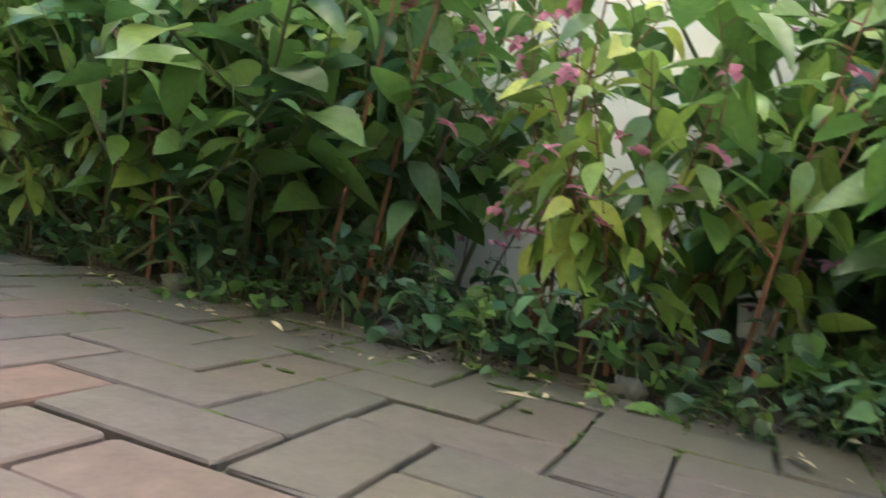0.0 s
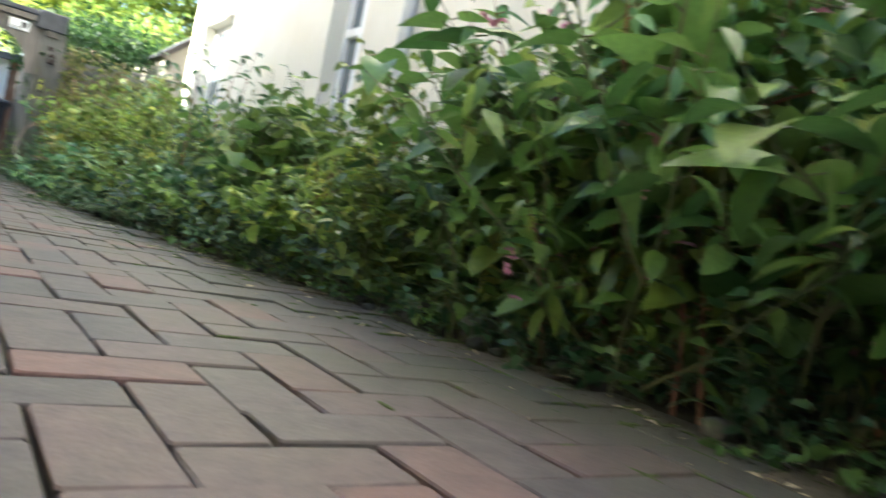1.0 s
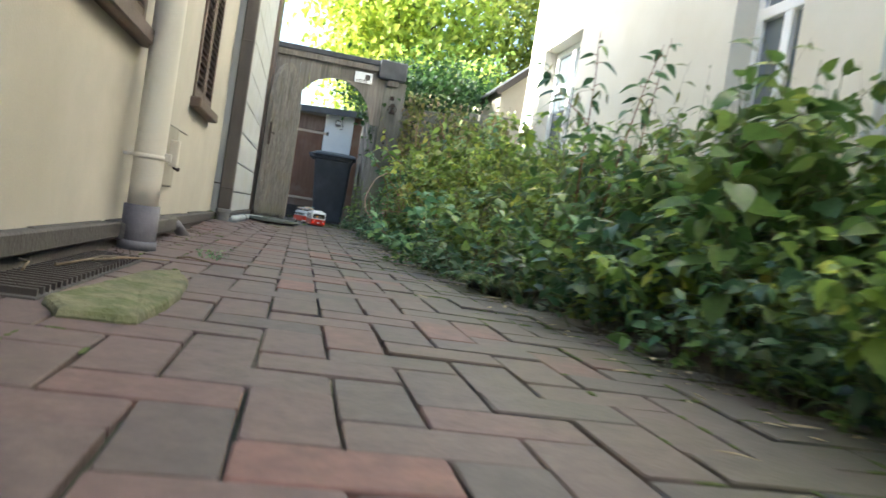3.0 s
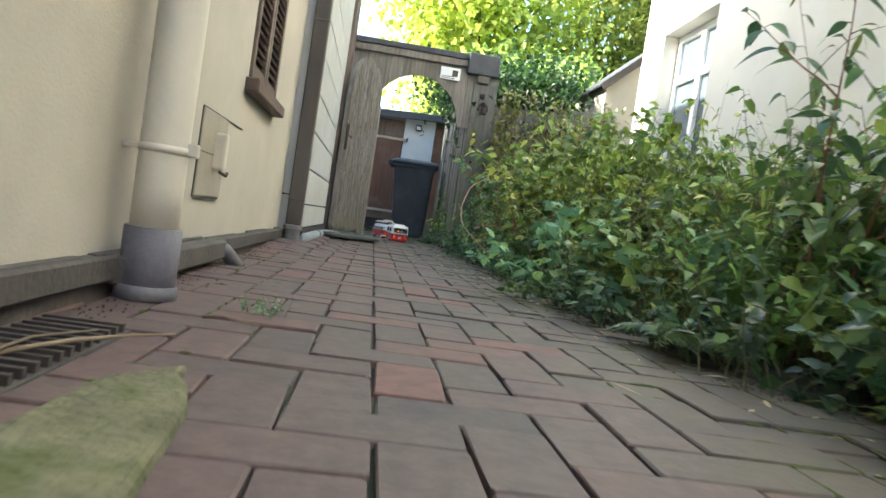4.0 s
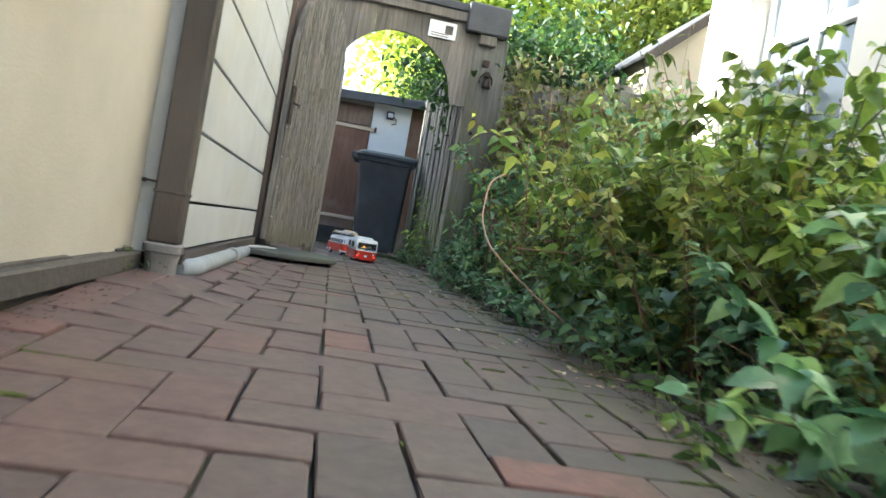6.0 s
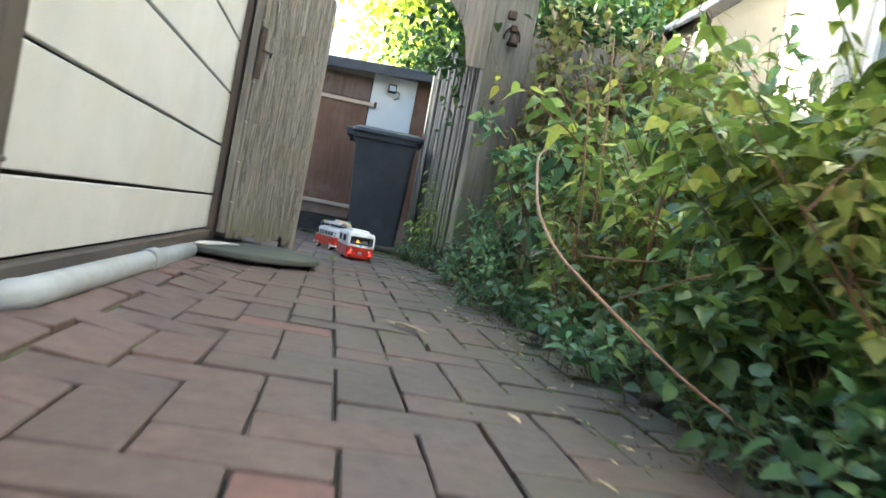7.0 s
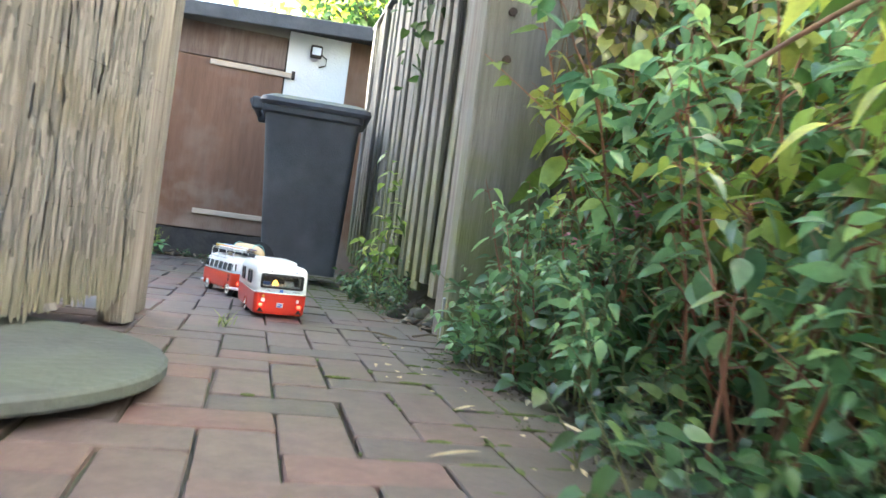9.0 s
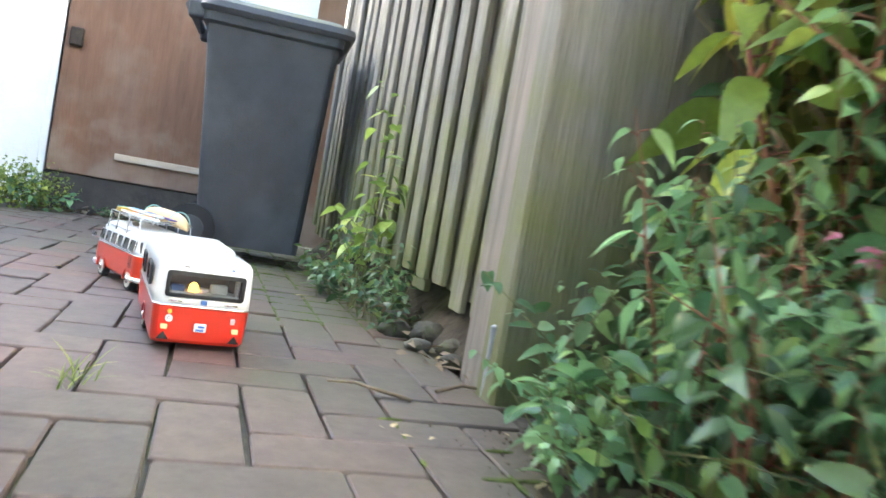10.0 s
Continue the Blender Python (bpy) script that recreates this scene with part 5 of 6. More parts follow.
    for src, x, yy, s in ((mid[0], 1.28, 12.3, .55), (low[0], 1.25, 12.6, .8), (low[3], 1.27, 12.75, .9), (low[2], 1.29, 12.15, .6), (mid[1], 1.30, 12.95, .5), (low[1], 1.28, 13.2, .9),
                          (hop[0], -.08, 14.45, .27), (hop[0], -.2, 14.36, .3), (hop[1], -.3, 14.42, .3), (hop[0], -.02, 14.52, .2), (low[3], -.32, 14.48, 1.3), (low[3], -.1, 14.55, 1.0), (low[3], -.75, 14.4, 1.6), (low[0], .25, 14.64, .4), (low[1], .42, 14.62, .35), (low[0], .6, 14.63, .4),
                          (low[3], -.06, 8.12, .5), (hop[1], -.06, 8.08, .13), (low[3], .09, 5.36, .3)):
        put(src, x, yy, 0, s)
    # growth against the cross fence
    for k in range(9):
        put(rnd.choice(berry + tall[:3] + bush[2:]), 1.66 + k * .13, rnd.uniform(11.0, 11.12), 0, rnd.uniform(1.2, 1.45) * (.5 if k < 1 else 1), 5)
    for x, yy, s in ((2.4, 10.2, 1.55), (2.62, 10.45, 1.6), (2.3, 10.7, 1.5), (2.7, 10.0, 1.55)):
        put(berry[0], x, yy, 0, s, 4)
    # leaves that reach out over the path
    for src, x, yy, s in ((tall[2], 1.72, 10.75, .65), (tall[2], 1.80, 10.95, .75), (mid[2], 1.45, 10.55, .7), (tall[0], 1.95, 10.3, .75),
                          (bloom[0], 1.55, .9, .9), (bloom[1], 1.62, 1.5, 1.0), (bloom[0], 1.52, 1.95, .85), (bloom[0], 1.5, 2.4, .7)):
        put(src, x, yy, 0, s, 9)
    for src, x, yy, s in ((leggy[1], 1.42, 11.02, .8), (leggy[1], 1.38, 10.85, .6), (tall[2], 1.50, 11.12, .62), (tall[2], 1.46, 11.0, .42), (tall[2], 1.6, 11.1, .6), (low[3], 1.37, 11.12, 1.0), (low[3], 1.40, 11.0, 1.2), (low[2], 1.46, 10.9, 1.3), (tall[2], 1.44, 10.72, .40), (bloom[1], 1.52, 10.8, .5), (mid[0], 1.40, 11.16, .6)):
        put(src, x, yy, 0, s, 3)
    for src, x, yy, s in ((hop[0], 1.80, 8.0, 1.1), (hop[0], 2.0, 8.3, 1.25), (hop[1], 1.9, 7.6, .95), (hop[0], 2.2, 8.6, 1.3)):
        put(src, x, yy, 0, s, 4)
    for src in tall + skirt + leggy + bloom + bush + broad + hop + berry + mid + low + dead + ferns + [slim, herb]:
        for o in list(src.children_recursive) + [src]:
            bpy.data.objects.remove(o)
    # arching bramble canes
    canes = (((1.50, 10.3, .72), (1.36, 9.85, .70), (1.17, 9.28, .585), (1.063, 8.79, .40), (1.052, 8.6, .325), (1.05, 8.45, .28), (1.09, 8.3, .22), (1.2, 8.15, .12), (1.42, 8.05, .0)), ((1.22, 8.85, .30), (1.42, 9.02, .31), (1.62, 9.15, .33), (2.0, 9.4, .1)), ((1.50, 9.7, .0), (1.46, 9.6, .45), (1.40, 9.58, .85)), ((1.62, 9.9, .0), (1.60, 9.85, .6), (1.56, 9.9, 1.2)), ((1.9, 9.4, .0), (1.75, 9.6, .5), (1.68, 9.9, .8)),
             ((1.9, 8.2, .0), (1.7, 8.3, .7), (1.5, 8.1, .95)), ((1.8, 7.6, .0), (1.7, 7.9, .35), (1.5, 8.5, .36), (1.42, 9.0, .2)), ((2.1, 10.2, .0), (2.0, 10.1, .9), (1.8, 10.0, 1.3)))
    for k, pts in enumerate(canes):
        p = [Vector(q) for q in pts]
        chain = []
        for a, b in zip(p, p[1:]):
            chain += [a.lerp(b, j / 6) for j in range(6)]
        chain.append(p[-1])
        for _ in range(3):
            chain = [chain[0]] + [(chain[j - 1] + chain[j] * 2 + chain[j + 1]) / 4 for j in range(1, len(chain) - 1)] + [chain[-1]]
        ob = part("bramble_cane", tube(chain, .0044 if k == 0 else .0040, 6, .7), CANE, smooth=True)
        tagged(ob, "bare reddish bramble cane arching out of the bed", "cane", "bramble canes")
    # dry stalks lying through the growth
    for k in range(75):
        x, y = rnd.uniform(1.38, 1.9), rnd.uniform(6.9, 11.1)
        az, ln, up = rnd.uniform(0, 6.28), rnd.uniform(.3, .75), rnd.uniform(.15, 1.0)
        d = Vector((math.cos(az) * .35, math.sin(az), up)).normalized()
        p = [Vector((x, y, .01)) + d * ln * f + Vector((rnd.gauss(0, .012), rnd.gauss(0, .012), -.12 * ln * f * f)) for f in (0, .25, .5, .75, 1)]
        if min(q.x for q in p) < 1.34 or max(q.y for q in p) > 11.25:
            continue
        ob = part("dry_stalk", tube(p, rnd.uniform(.0018, .0035), 5, .5), rnd.choice((DRY, DEAD, CANE)), smooth=True)
        tagged(ob, "thin dry stalk leaning among the plants", "stalk", "dry stalks")
    # climber on the cross fence
    t = empty("climber", "tangled climbing plant with small leaves over the cross fence", "climbing plant")
    sv, v, f, v2, f2 = bmesh.new(), [], [], [], []
    for k in range(40):
        x, z = rnd.uniform(1.6, 2.75), rnd.uniform(.0, .7)
        pts = [Vector((x, 11.25, z))]
        for j in range(8):
            pts.append(pts[-1] + Vector((rnd.gauss(0, .06), rnd.gauss(0, .012), rnd.uniform(.06, .18))))
            pts[-1].y = min(11.30, max(11.18, pts[-1].y))
            pts[-1].z = min(1.70, pts[-1].z)
        add_tube(sv, pts, .004, 4, .5)
        for j in range(230):
            q = pts[rnd.randrange(1, 9)] + Vector((rnd.gauss(0, .08), rnd.uniform(-.10, .015), rnd.gauss(0, .07)))
            if q.x < 1.56 or q.z > 1.78:
                continue
            dry = rnd.random() < .3
            s = rnd.uniform(.035, .08)
            add_leaf(v2 if dry else v, f2 if dry else f, aim(q, rnd.uniform(2.2, 4.1), rnd.gauss(-.5, .5), rnd.gauss(0, .5)), s, s * (.35 if dry else .75), .3, .3, "heart", 3)
    tagged(part("stem", sv, DEAD, t), kind="stuff")
    for nm, vv, ff, mt in (("foliage", v, f, LEAF_OLIVE), ("dry_foliage", v2, f2, DEAD)):
        ob = new(nm, mesh_of(nm, vv, ff, mt))
        ob.parent = t
        tagged(ob, kind="stuff")


def make_litter():
    rnd = random.Random(15)
    v, f = [], []
    for k in range(420):
        if k % 3:
            x, y = rnd.uniform(-.9, .75), 14.62 + rnd.gauss(0, .05)
        else:
            x, y = min(1.39, rnd.gauss(1.30, .05)), rnd.uniform(11.6, 14.2)
        add_leaf(v, f, aim(Vector((x, min(y, 14.72), rnd.uniform(.004, .03))), rnd.uniform(0, 6.28), rnd.gauss(0, .25), rnd.gauss(0, .5)), rnd.uniform(.02, .06), rnd.uniform(.01, .03), rnd.uniform(-.2, .4), rnd.uniform(.1, .6), "ovate", 3)
    ob = new("leaf_litter", mesh_of("leaf_litter", v, f, DEAD))
    tagged(ob, "brown leaf litter along the shed and fence foot", "leaf litter", kind="stuff")
    for x, y, ln, az in ((.0, 4.45, .42, 80), (.03, 4.65, .3, 60), (-.02, 4.3, .22, 110), (.16, 5.2, .12, -10), (1.22, 11.5, .2, 20), (1.15, 11.42, .16, 150), (1.12, 8.9, .2, 75)):
        p = [Vector((0, 0, 0)), Vector((ln * .35, rnd.gauss(0, .012), .008)), Vector((ln * .7, rnd.gauss(0, .015), .004)), Vector((ln, 0, .0))]
        ob = part("twig", tube(p, .004, 6, .5), DEAD, smooth=True)
        ob.matrix_basis = pose(x, y, .021 if x < .1 else .006, 0, 0, az)
        tagged(ob, "dry brown twig lying on the ground", "twig", "fallen twigs")
    v, f = [], []
    for k in range(330):
        y = rnd.uniform(-.5, 11.3)
        x = bed_edge(y) + min(.04, rnd.gauss(-.1, .09))
        s = rnd.uniform(.008, .03)
        add_leaf(v, f, aim(Vector((x, y, rnd.uniform(.003, .008))), rnd.uniform(0, 6.28), rnd.gauss(0, .15), rnd.gauss(0, .3)), s, s * rnd.uniform(.3, .7), rnd.uniform(-.2, .3), rnd.uniform(.1, .5), "ovate", 2)
    ob = new("petal_litter", mesh_of("petal_litter", v, f, DRY))
    tagged(ob, "small dry leaf scraps scattered along the bed edge", "leaf litter", kind="stuff")
    v, f = [], []
    for k in range(4200):
        y = rnd.uniform(-1, 11.3)
        x = bed_edge(y) + min(.06, rnd.gauss(-.02, .055))
        if k % 6 == 0:
            x, y = abs(rnd.gauss(0, .04)) - .06, rnd.uniform(3, 8)
        r = rnd.uniform(.001, .0036) * (1.6 if x > bed_edge(y) - .01 else 1)
        o = len(v)
        z = rise(x, y) + .001
        v += [(x - r, y, z), (x + r, y + r * .3, z), (x, y - r, z), (x + r * .2, y + r, z), (x, y, z + r * rnd.uniform(.5, 1.1)), (x, y, z - r)]
        f += [(o + a, o + b, o + c) for a, b, c in ((0, 2, 4), (2, 1, 4), (1, 3, 4), (3, 0, 4), (2, 0, 5), (1, 2, 5), (3, 1, 5), (0, 3, 5))]
    ob = new("soil_crumbs", mesh_of("soil_crumbs", v, f, DIRT, False))
    tagged(ob, "dark soil crumbs spilled from the bed onto the paving", "soil", kind="stuff")
    t = empty("grass_tuft", "small green grass tuft in a paving joint", "grass", pose(.617, 11.36, 0))
    v, f = [], []
    for k in range(26):
        add_leaf(v, f, aim(Vector((rnd.gauss(0, .008), rnd.gauss(0, .025), -.004)), rnd.uniform(0, 6.28), rnd.uniform(.7, 1.4)), rnd.uniform(.03, .075), .0035, .5, .2, "lance", 4)
    ob = new("blades", mesh_of("blades", v, f, LEAF_BRIGHT))
    ob.parent = t
    tagged(ob, kind="stuff")
    for k in range(46):
        v, f = [], []
        add_leaf(v, f, Matrix.Identity(4), rnd.uniform(.03, .10), rnd.uniform(.008, .022), rnd.uniform(-.1, .1), rnd.uniform(.1, .6), "lance", 4)
        ob = new("fallen_leaf", mesh_of("fallen_leaf", v, f, DRY))
        y = rnd.uniform(.5, 14)
        ob.matrix_basis = pose(bed_edge(y) + min(.01, rnd.gauss(-.17, .13)) if rnd.random() < .8 else rnd.uniform(.1, 1.2), y, .008, rnd.gauss(0, 5), rnd.gauss(0, 8), rnd.uniform(0, 360))
        tagged(ob, "dry fallen leaf lying on the paving", "leaf", "fallen leaves")
    for x, y, ln, az in ((.793, 9.085, .145, 217), (1.05, 9.76, .07, 200), (1.09, 9.37, .045, 130), (1.13, 3.47, .06, 240), (1.24, 7.66, .05, 230), (.80, 8.55, .05, 100)):
        v, f = [], []
        add_leaf(v, f, Matrix.Identity(4), ln, ln * .2, .06, .35, "lance", 6)
        ob = new("fallen_leaf", mesh_of("fallen_leaf", v, f, DRY))
        ob.matrix_basis = pose(x, y, .01, 4, 0, az)
        tagged(ob, "long curled pale dry leaf lying on the paving", "leaf", "fallen leaves")


def make_tree(name, label, x, y, height, crown_r, z0, leaves, mat, seed, size=.16, stretch=1.0):
    rnd = random.Random(seed)
    t = empty(name, label, "tree", pose(x, y, 0))
    sv = bmesh.new()
    trunk = [(0, 0, -.1), (.05, .02, height * .25), (-.04, .06, height * .5), (.05, 0, height * .8)]
    add_tube(sv, trunk, .16, 9, .3)
    tips = []
    for k in range(26):
        az, h = rnd.uniform(0, 6.28), rnd.uniform(z0, height * .8)
        r = crown_r * rnd.uniform(.45, 1.0)
        p0 = Vector((0, 0, h * .9))
        p2 = Vector((math.cos(az) * r, math.sin(az) * r, h + rnd.uniform(.1, .25) * height))
        p1 = p0.lerp(p2, .5) + Vector((rnd.gauss(0, .1), rnd.gauss(0, .1), .15))
        add_tube(sv, [p0, p1, p2], .04, 5, .3)
        tips += [p1, p2, p0.lerp(p2, .8)]
    part("trunk", sv, BARK, t)
    v, f = [], []
    for k in range(leaves):
        c = rnd.choice(tips)
        s = crown_r * .26
        p = c + Vector((rnd.gauss(0, s), rnd.gauss(0, s), rnd.gauss(0, s * .8) * stretch))
        if p.z < z0 * .6:
            continue
        add_leaf(v, f, aim(p, rnd.uniform(0, 6.28), rnd.gauss(-.3, .5), rnd.gauss(0, .6)), size * rnd.uniform(.6, 1.2), size * .75 * rnd.uniform(.7, 1.1), .3, .3, "heart", 3)
    ob = new("crown", mesh_of("crown", v, f, mat))
    ob.parent = t
    tagged(ob, kind="stuff")
    return t


make_bed()
make_litter()
make_tree("maple", "sunlit yellow-green maple behind the shed", 2.6, 21.5, 8.5, 2.7, 2.4, 11500, LEAF_TREE, 3, .19)
make_tree("maple", "sunlit yellow-green maple behind the shed", 6.6, 22.0, 9.0, 3.0, 2.2, 12500, LEAF_TREE, 4, .19)
make_tree("maple", "sunlit yellow-green maple behind the shed", 10.8, 23.0, 9.0, 3.2, 2.2, 12000, LEAF_TREE, 6, .22)
make_tree("hedge_shrub", "dense dark green shrub behind the cross fence", 1.95, 12.2, 2.35, .75, .9, 6500, LEAF_HEDGE, 8, .075)
make_tree("hedge_shrub", "dense dark green shrub behind the cross fence", 2.9, 14.0, 2.5, .9, .9, 5200, LEAF_HEDGE, 9, .08)
make_tree("elder_bush", "green bush behind the shed roof", 2.2, 18.3, 3.3, 1.0, 1.2, 5200, LEAF_HEDGE, 12, .10)
make_tree("elder_bush", "green bush behind the shed roof", 3.2, 17.6, 3.6, 1.2, 1.2, 5200, LEAF_MID, 13, .11)


# ---- the model camper van and caravan ----
def letters(text, size, mat, parent, m, name="sticker_letter"):
    cu = bpy.data.curves.new(name, 'FONT')
    cu.body, cu.size, cu.align_x, cu.align_y, cu.extrude = text, size, 'CENTER', 'CENTER', 0.0003
    tmp = bpy.data.objects.new(name, cu)
    scene.collection.objects.link(tmp)
    bpy.context.view_layer.update()
    me = bpy.data.meshes.new_from_object(tmp.evaluated_get(bpy.context.evaluated_depsgraph_get()))
    bpy.data.objects.remove(tmp)
    me.materials.clear()
    me.materials.append(mat)
    ob = new(name, me)
    ob.parent = parent
    ob.matrix_basis = m
    return ob


def add_wheel(thing, x, y, r, rim_mat, out):
    wh = part("wheel", disc((x, y, r), (1, 0, 0), r, .016, 22), RUBBER, thing, "black tyre on a pale rim")
    part("rim", disc((x + out * .0075, y, r), (1, 0, 0), r * .74, .004, 20), rim_mat, wh)
    part("hubcap", loft([[(x + out * d, y + q * math.cos(6.2832 * j / 16), r + q * math.sin(6.2832 * j / 16)) for j in range(16)] for q, d in ((r * .42, .009), (r * .34, .0125), (r * .12, .014))]), CHROME, wh, smooth=True)


def pane_with_frame(thing, name, x0, x1, z0, z1, m, frame_mat, pane_mat, t=.0045, label=""):
    """A framed pane in the x-z plane that faces -y, put in place by m."""
    bm = bmesh.new()
    outer = [(p[0], p[1]) for p in rounded_ring((x1 - x0) / 2, (z1 - z0) / 2, .006, 0, (x0 + x1) / 2, (z0 + z1) / 2, 3)]
    inner = [(p[0], p[1]) for p in rounded_ring((x1 - x0) / 2 - t, (z1 - z0) / 2 - t, .004, 0, (x0 + x1) / 2, (z0 + z1) / 2, 3)]
    o1 = [bm.verts.new((x, -.0022, z)) for x, z in outer]
    i1 = [bm.verts.new((x, -.0028, z)) for x, z in inner]
    o2 = [bm.verts.new((x, .002, z)) for x, z in outer]
    i2 = [bm.verts.new((x, .002, z)) for x, z in inner]
    n = len(outer)
    for j in range(n):
        k = (j + 1) % n
        bm.faces.new((o1[j], o1[k], i1[k], i1[j]))
        bm.faces.new((o1[j], o2[j], o2[k], o1[k]))
        bm.faces.new((i1[j], i1[k], i2[k], i2[j]))
        bm.faces.new((o2[j], i2[j], i2[k], o2[k]))
    fr = part(name, bm, frame_mat, thing, label)
    fr.matrix_basis = m
    if pane_mat:
        p = part("pane", loft([[(x, -.001, z) for x, z in inner], [(x, .0006, z) for x, z in inner]]), pane_mat, fr)
        p.visible_shadow = False
    return fr


DARK_PANE = material("dark_pane", (0.018, 0.016, 0.014), (0.05, 0.042, 0.035), 18, 0.08, 0.0)


def make_caravan(m):
    t = empty("toy_caravan", "red and white model caravan with lit tail lights", "toy caravan", m)
    hw, hl = .0825, .20
    low = []
    for z, w, y0, y1 in ((.014, .077, -.193, .188), (.02, .0795, -.197, .195), (.05, .0815, -.199, .199), (.0795, .0825, -.2, .2)):
        low.append(rounded_ring(w, (y1 - y0) / 2, .016, z, 0, (y0 + y1) / 2))
    part("lower_body", loft(low), CARAVAN_RED, t, "glossy red lower body", smooth=False)
    rings = []
    for z, w, y0, y1, r in ((.0825, .0825, -.2, .2, .018), (.098, .0825, -.199, .199, .018), (.139, .0817, -.1962, .184, .018), (.150, .0805, -.195, .168, .018), (.1575, .0785, -.1925, .157, .018),
                            (.1630, .0745, -.188, .148, .018), (.1662, .0685, -.181, .138, .018), (.1678, .058, -.17, .125, .018), (.1685, .04, -.15, .10, .018)):
        rings.append(rounded_ring(w, (y1 - y0) / 2, r, z, 0, (y0 + y1) / 2))
    shell = loft(rings)
    hole = [f for f in shell.faces if all(v.co.y < -.19 and .097 < v.co.z < .14 for v in f.verts) and abs(f.verts[0].co.x - f.verts[2].co.x) > .1]
    bmesh.ops.delete(shell, geom=hole, context='FACES')
    part("upper_body", shell, TOY_WHITE, t, "white rounded upper body", smooth=True)
    # lining and contents seen through the rear window
    bm = bmesh.new()
    add_box(bm, -.064, .064, -.194, -.051, .0972, .0985)
    add_box(bm, -.064, .064, -.192, -.051, .139, .1402)
    add_box(bm, -.064, .064, -.053, -.0512, .0985, .139)
    for s in (-1, 1):
        add_box(bm, min(s * .0652, s * .064), max(s * .0652, s * .064), -.193, -.051, .0972, .1402)
    part("lining", bm, LINER, t, "brown wooden lining")
    part("shelf", box(-.06, .06, -.19, -.15, .0987, .1045, .001), TOY_WHITE, t)
    part("toaster", box(.010, .040, -.184, -.168, .1046, .1205, .003, 2), TOY_WHITE, t, "small white box on the shelf")
    part("radio", box(-.056, -.034, -.186, -.172, .1046, .1145, .001), BLUE, t, "small blue box on the shelf")
    part("kettle", loft([[(-.002 + q * math.cos(6.2832 * j / 12), -.165 + q * math.sin(6.2832 * j / 12), z) for j in range(12)] for q, z in ((.012, .1046), (.013, .108), (.009, .11))]), TOY_WHITE, t)
    part("lamp_shade", loft([[(-.018 + q * math.cos(6.2832 * j / 14), -.176 + q * math.sin(6.2832 * j / 14), z) for j in range(14)] for q, z in ((.0085, .1046), (.0085, .111), (.007, .117), (.003, .1205))]), LAMP_GLOW, t, "glowing orange lamp shade", smooth=True)
    part("curtain", box(.052, .060, -.19, -.178, .1046, .1385, .002), TOY_CREAM, t)
    part("curtain", box(-.063, -.059, -.19, -.178, .1046, .1385, .002), TOY_CREAM, t)
    pane_with_frame(t, "rear_window", -.067, .067, .0955, .1415, pose(0, -.1945, 0, 2.6, 0, 0), BLACK, TOY_GLASS, .0065, "rear window in a black rubber frame")
    for s in (-1, 1):
        for y0, y1 in ((-.125, -.06), (.03, .085)):
            pane_with_frame(t, "side_window", y0, y1, .10, .142, pose(s * .0825, 0, 0, 2 if s > 0 else 2, 0, 90 if s > 0 else -90) @ (Matrix.Identity(4) if s > 0 else Matrix.Scale(-1, 4, (1, 0, 0))), BLACK, DARK_PANE, .005)
        add_wheel(t, s * .0715, -.02, .024, TOY_CREAM, s)
        part("wheel_arch", loft([[(s * (.0815 + d), -.02 + q * math.cos(a), .022 + q * math.sin(a)) for a in np.linspace(0, math.pi, 12)] for q, d in ((.030, .0005), (.030, .002), (.0265, .002), (.0265, -.001))], caps=False), CARAVAN_RED, t)
    bm = bmesh.new()
    ring = [(x * 1.006, y * 1.004, z) for x, y, z in rounded_ring(.0825, .2, .017, .081)]
    add_tube(bm, ring, .0018, 6, closed=True)
    part("trim_strip", bm, CHROME, t, "chrome waist strip", smooth=True)
    hat = []
    for z, w, y0, y1 in ((.160, .056, -.125, .09), (.173, .056, -.125, .09), (.178, .054, -.122, .087), (.1805, .049, -.115, .08), (.181, .03, -.09, .06)):
        hat.append(rounded_ring(w, (y1 - y0) / 2, .014, z, 0, (y0 + y1) / 2))
    part("roof_hatch", loft(hat), TOY_WHITE, t, "white raised roof hatch", smooth=True)
    for x in (-.047, .047):
        part("grab_handle", tube([(x - .011, -.2, .0885), (x - .009, -.206, .0895), (x + .009, -.206, .0895), (x + .011, -.2, .0885)], .0013, 6), CHROME, t, smooth=True)
        part("tail_light", box(x * 1.28 - .0055, x * 1.28 + .0055, -.2035, -.198, .039, .047, .001), TAIL_GLOW, t, "lit red tail light")
        bm = bmesh.new()
        c = x * 1.28
        v = [bm.verts.new((c + a, -.2005 - d, z)) for d in (0, .002) for a, z in ((-.010, .021), (.010, .021), (0, .035))]
        bm.faces.new(v[:3]); bm.faces.new(v[3:][::-1])
        for j in range(3):
            bm.faces.new((v[j], v[(j + 1) % 3], v[3 + (j + 1) % 3], v[3 + j]))
        part("reflector", bm, RUBBER, t)
    pl = part("number_plate", box(-.0105, .0105, -.2015, -.1985, .037, .052, .001), TOY_WHITE, t, "small white plate")
    for z, x0, x1 in ((.0465, -.004, .007), (.0405, -.007, .006)):
        part("plate_bar", box(x0, x1, -.2022, -.2016, z - .0018, z + .0018), BLUE, pl)
    st = part("badge", disc((-.054, -.2005, .058), (0, 1, 0), .0063, .002, 18), TOY_WHITE, t, "white oval country sticker")
    letters("D", .0075, RUBBER, st, pose(-.054, -.2018, .058, 90, 0, 0))
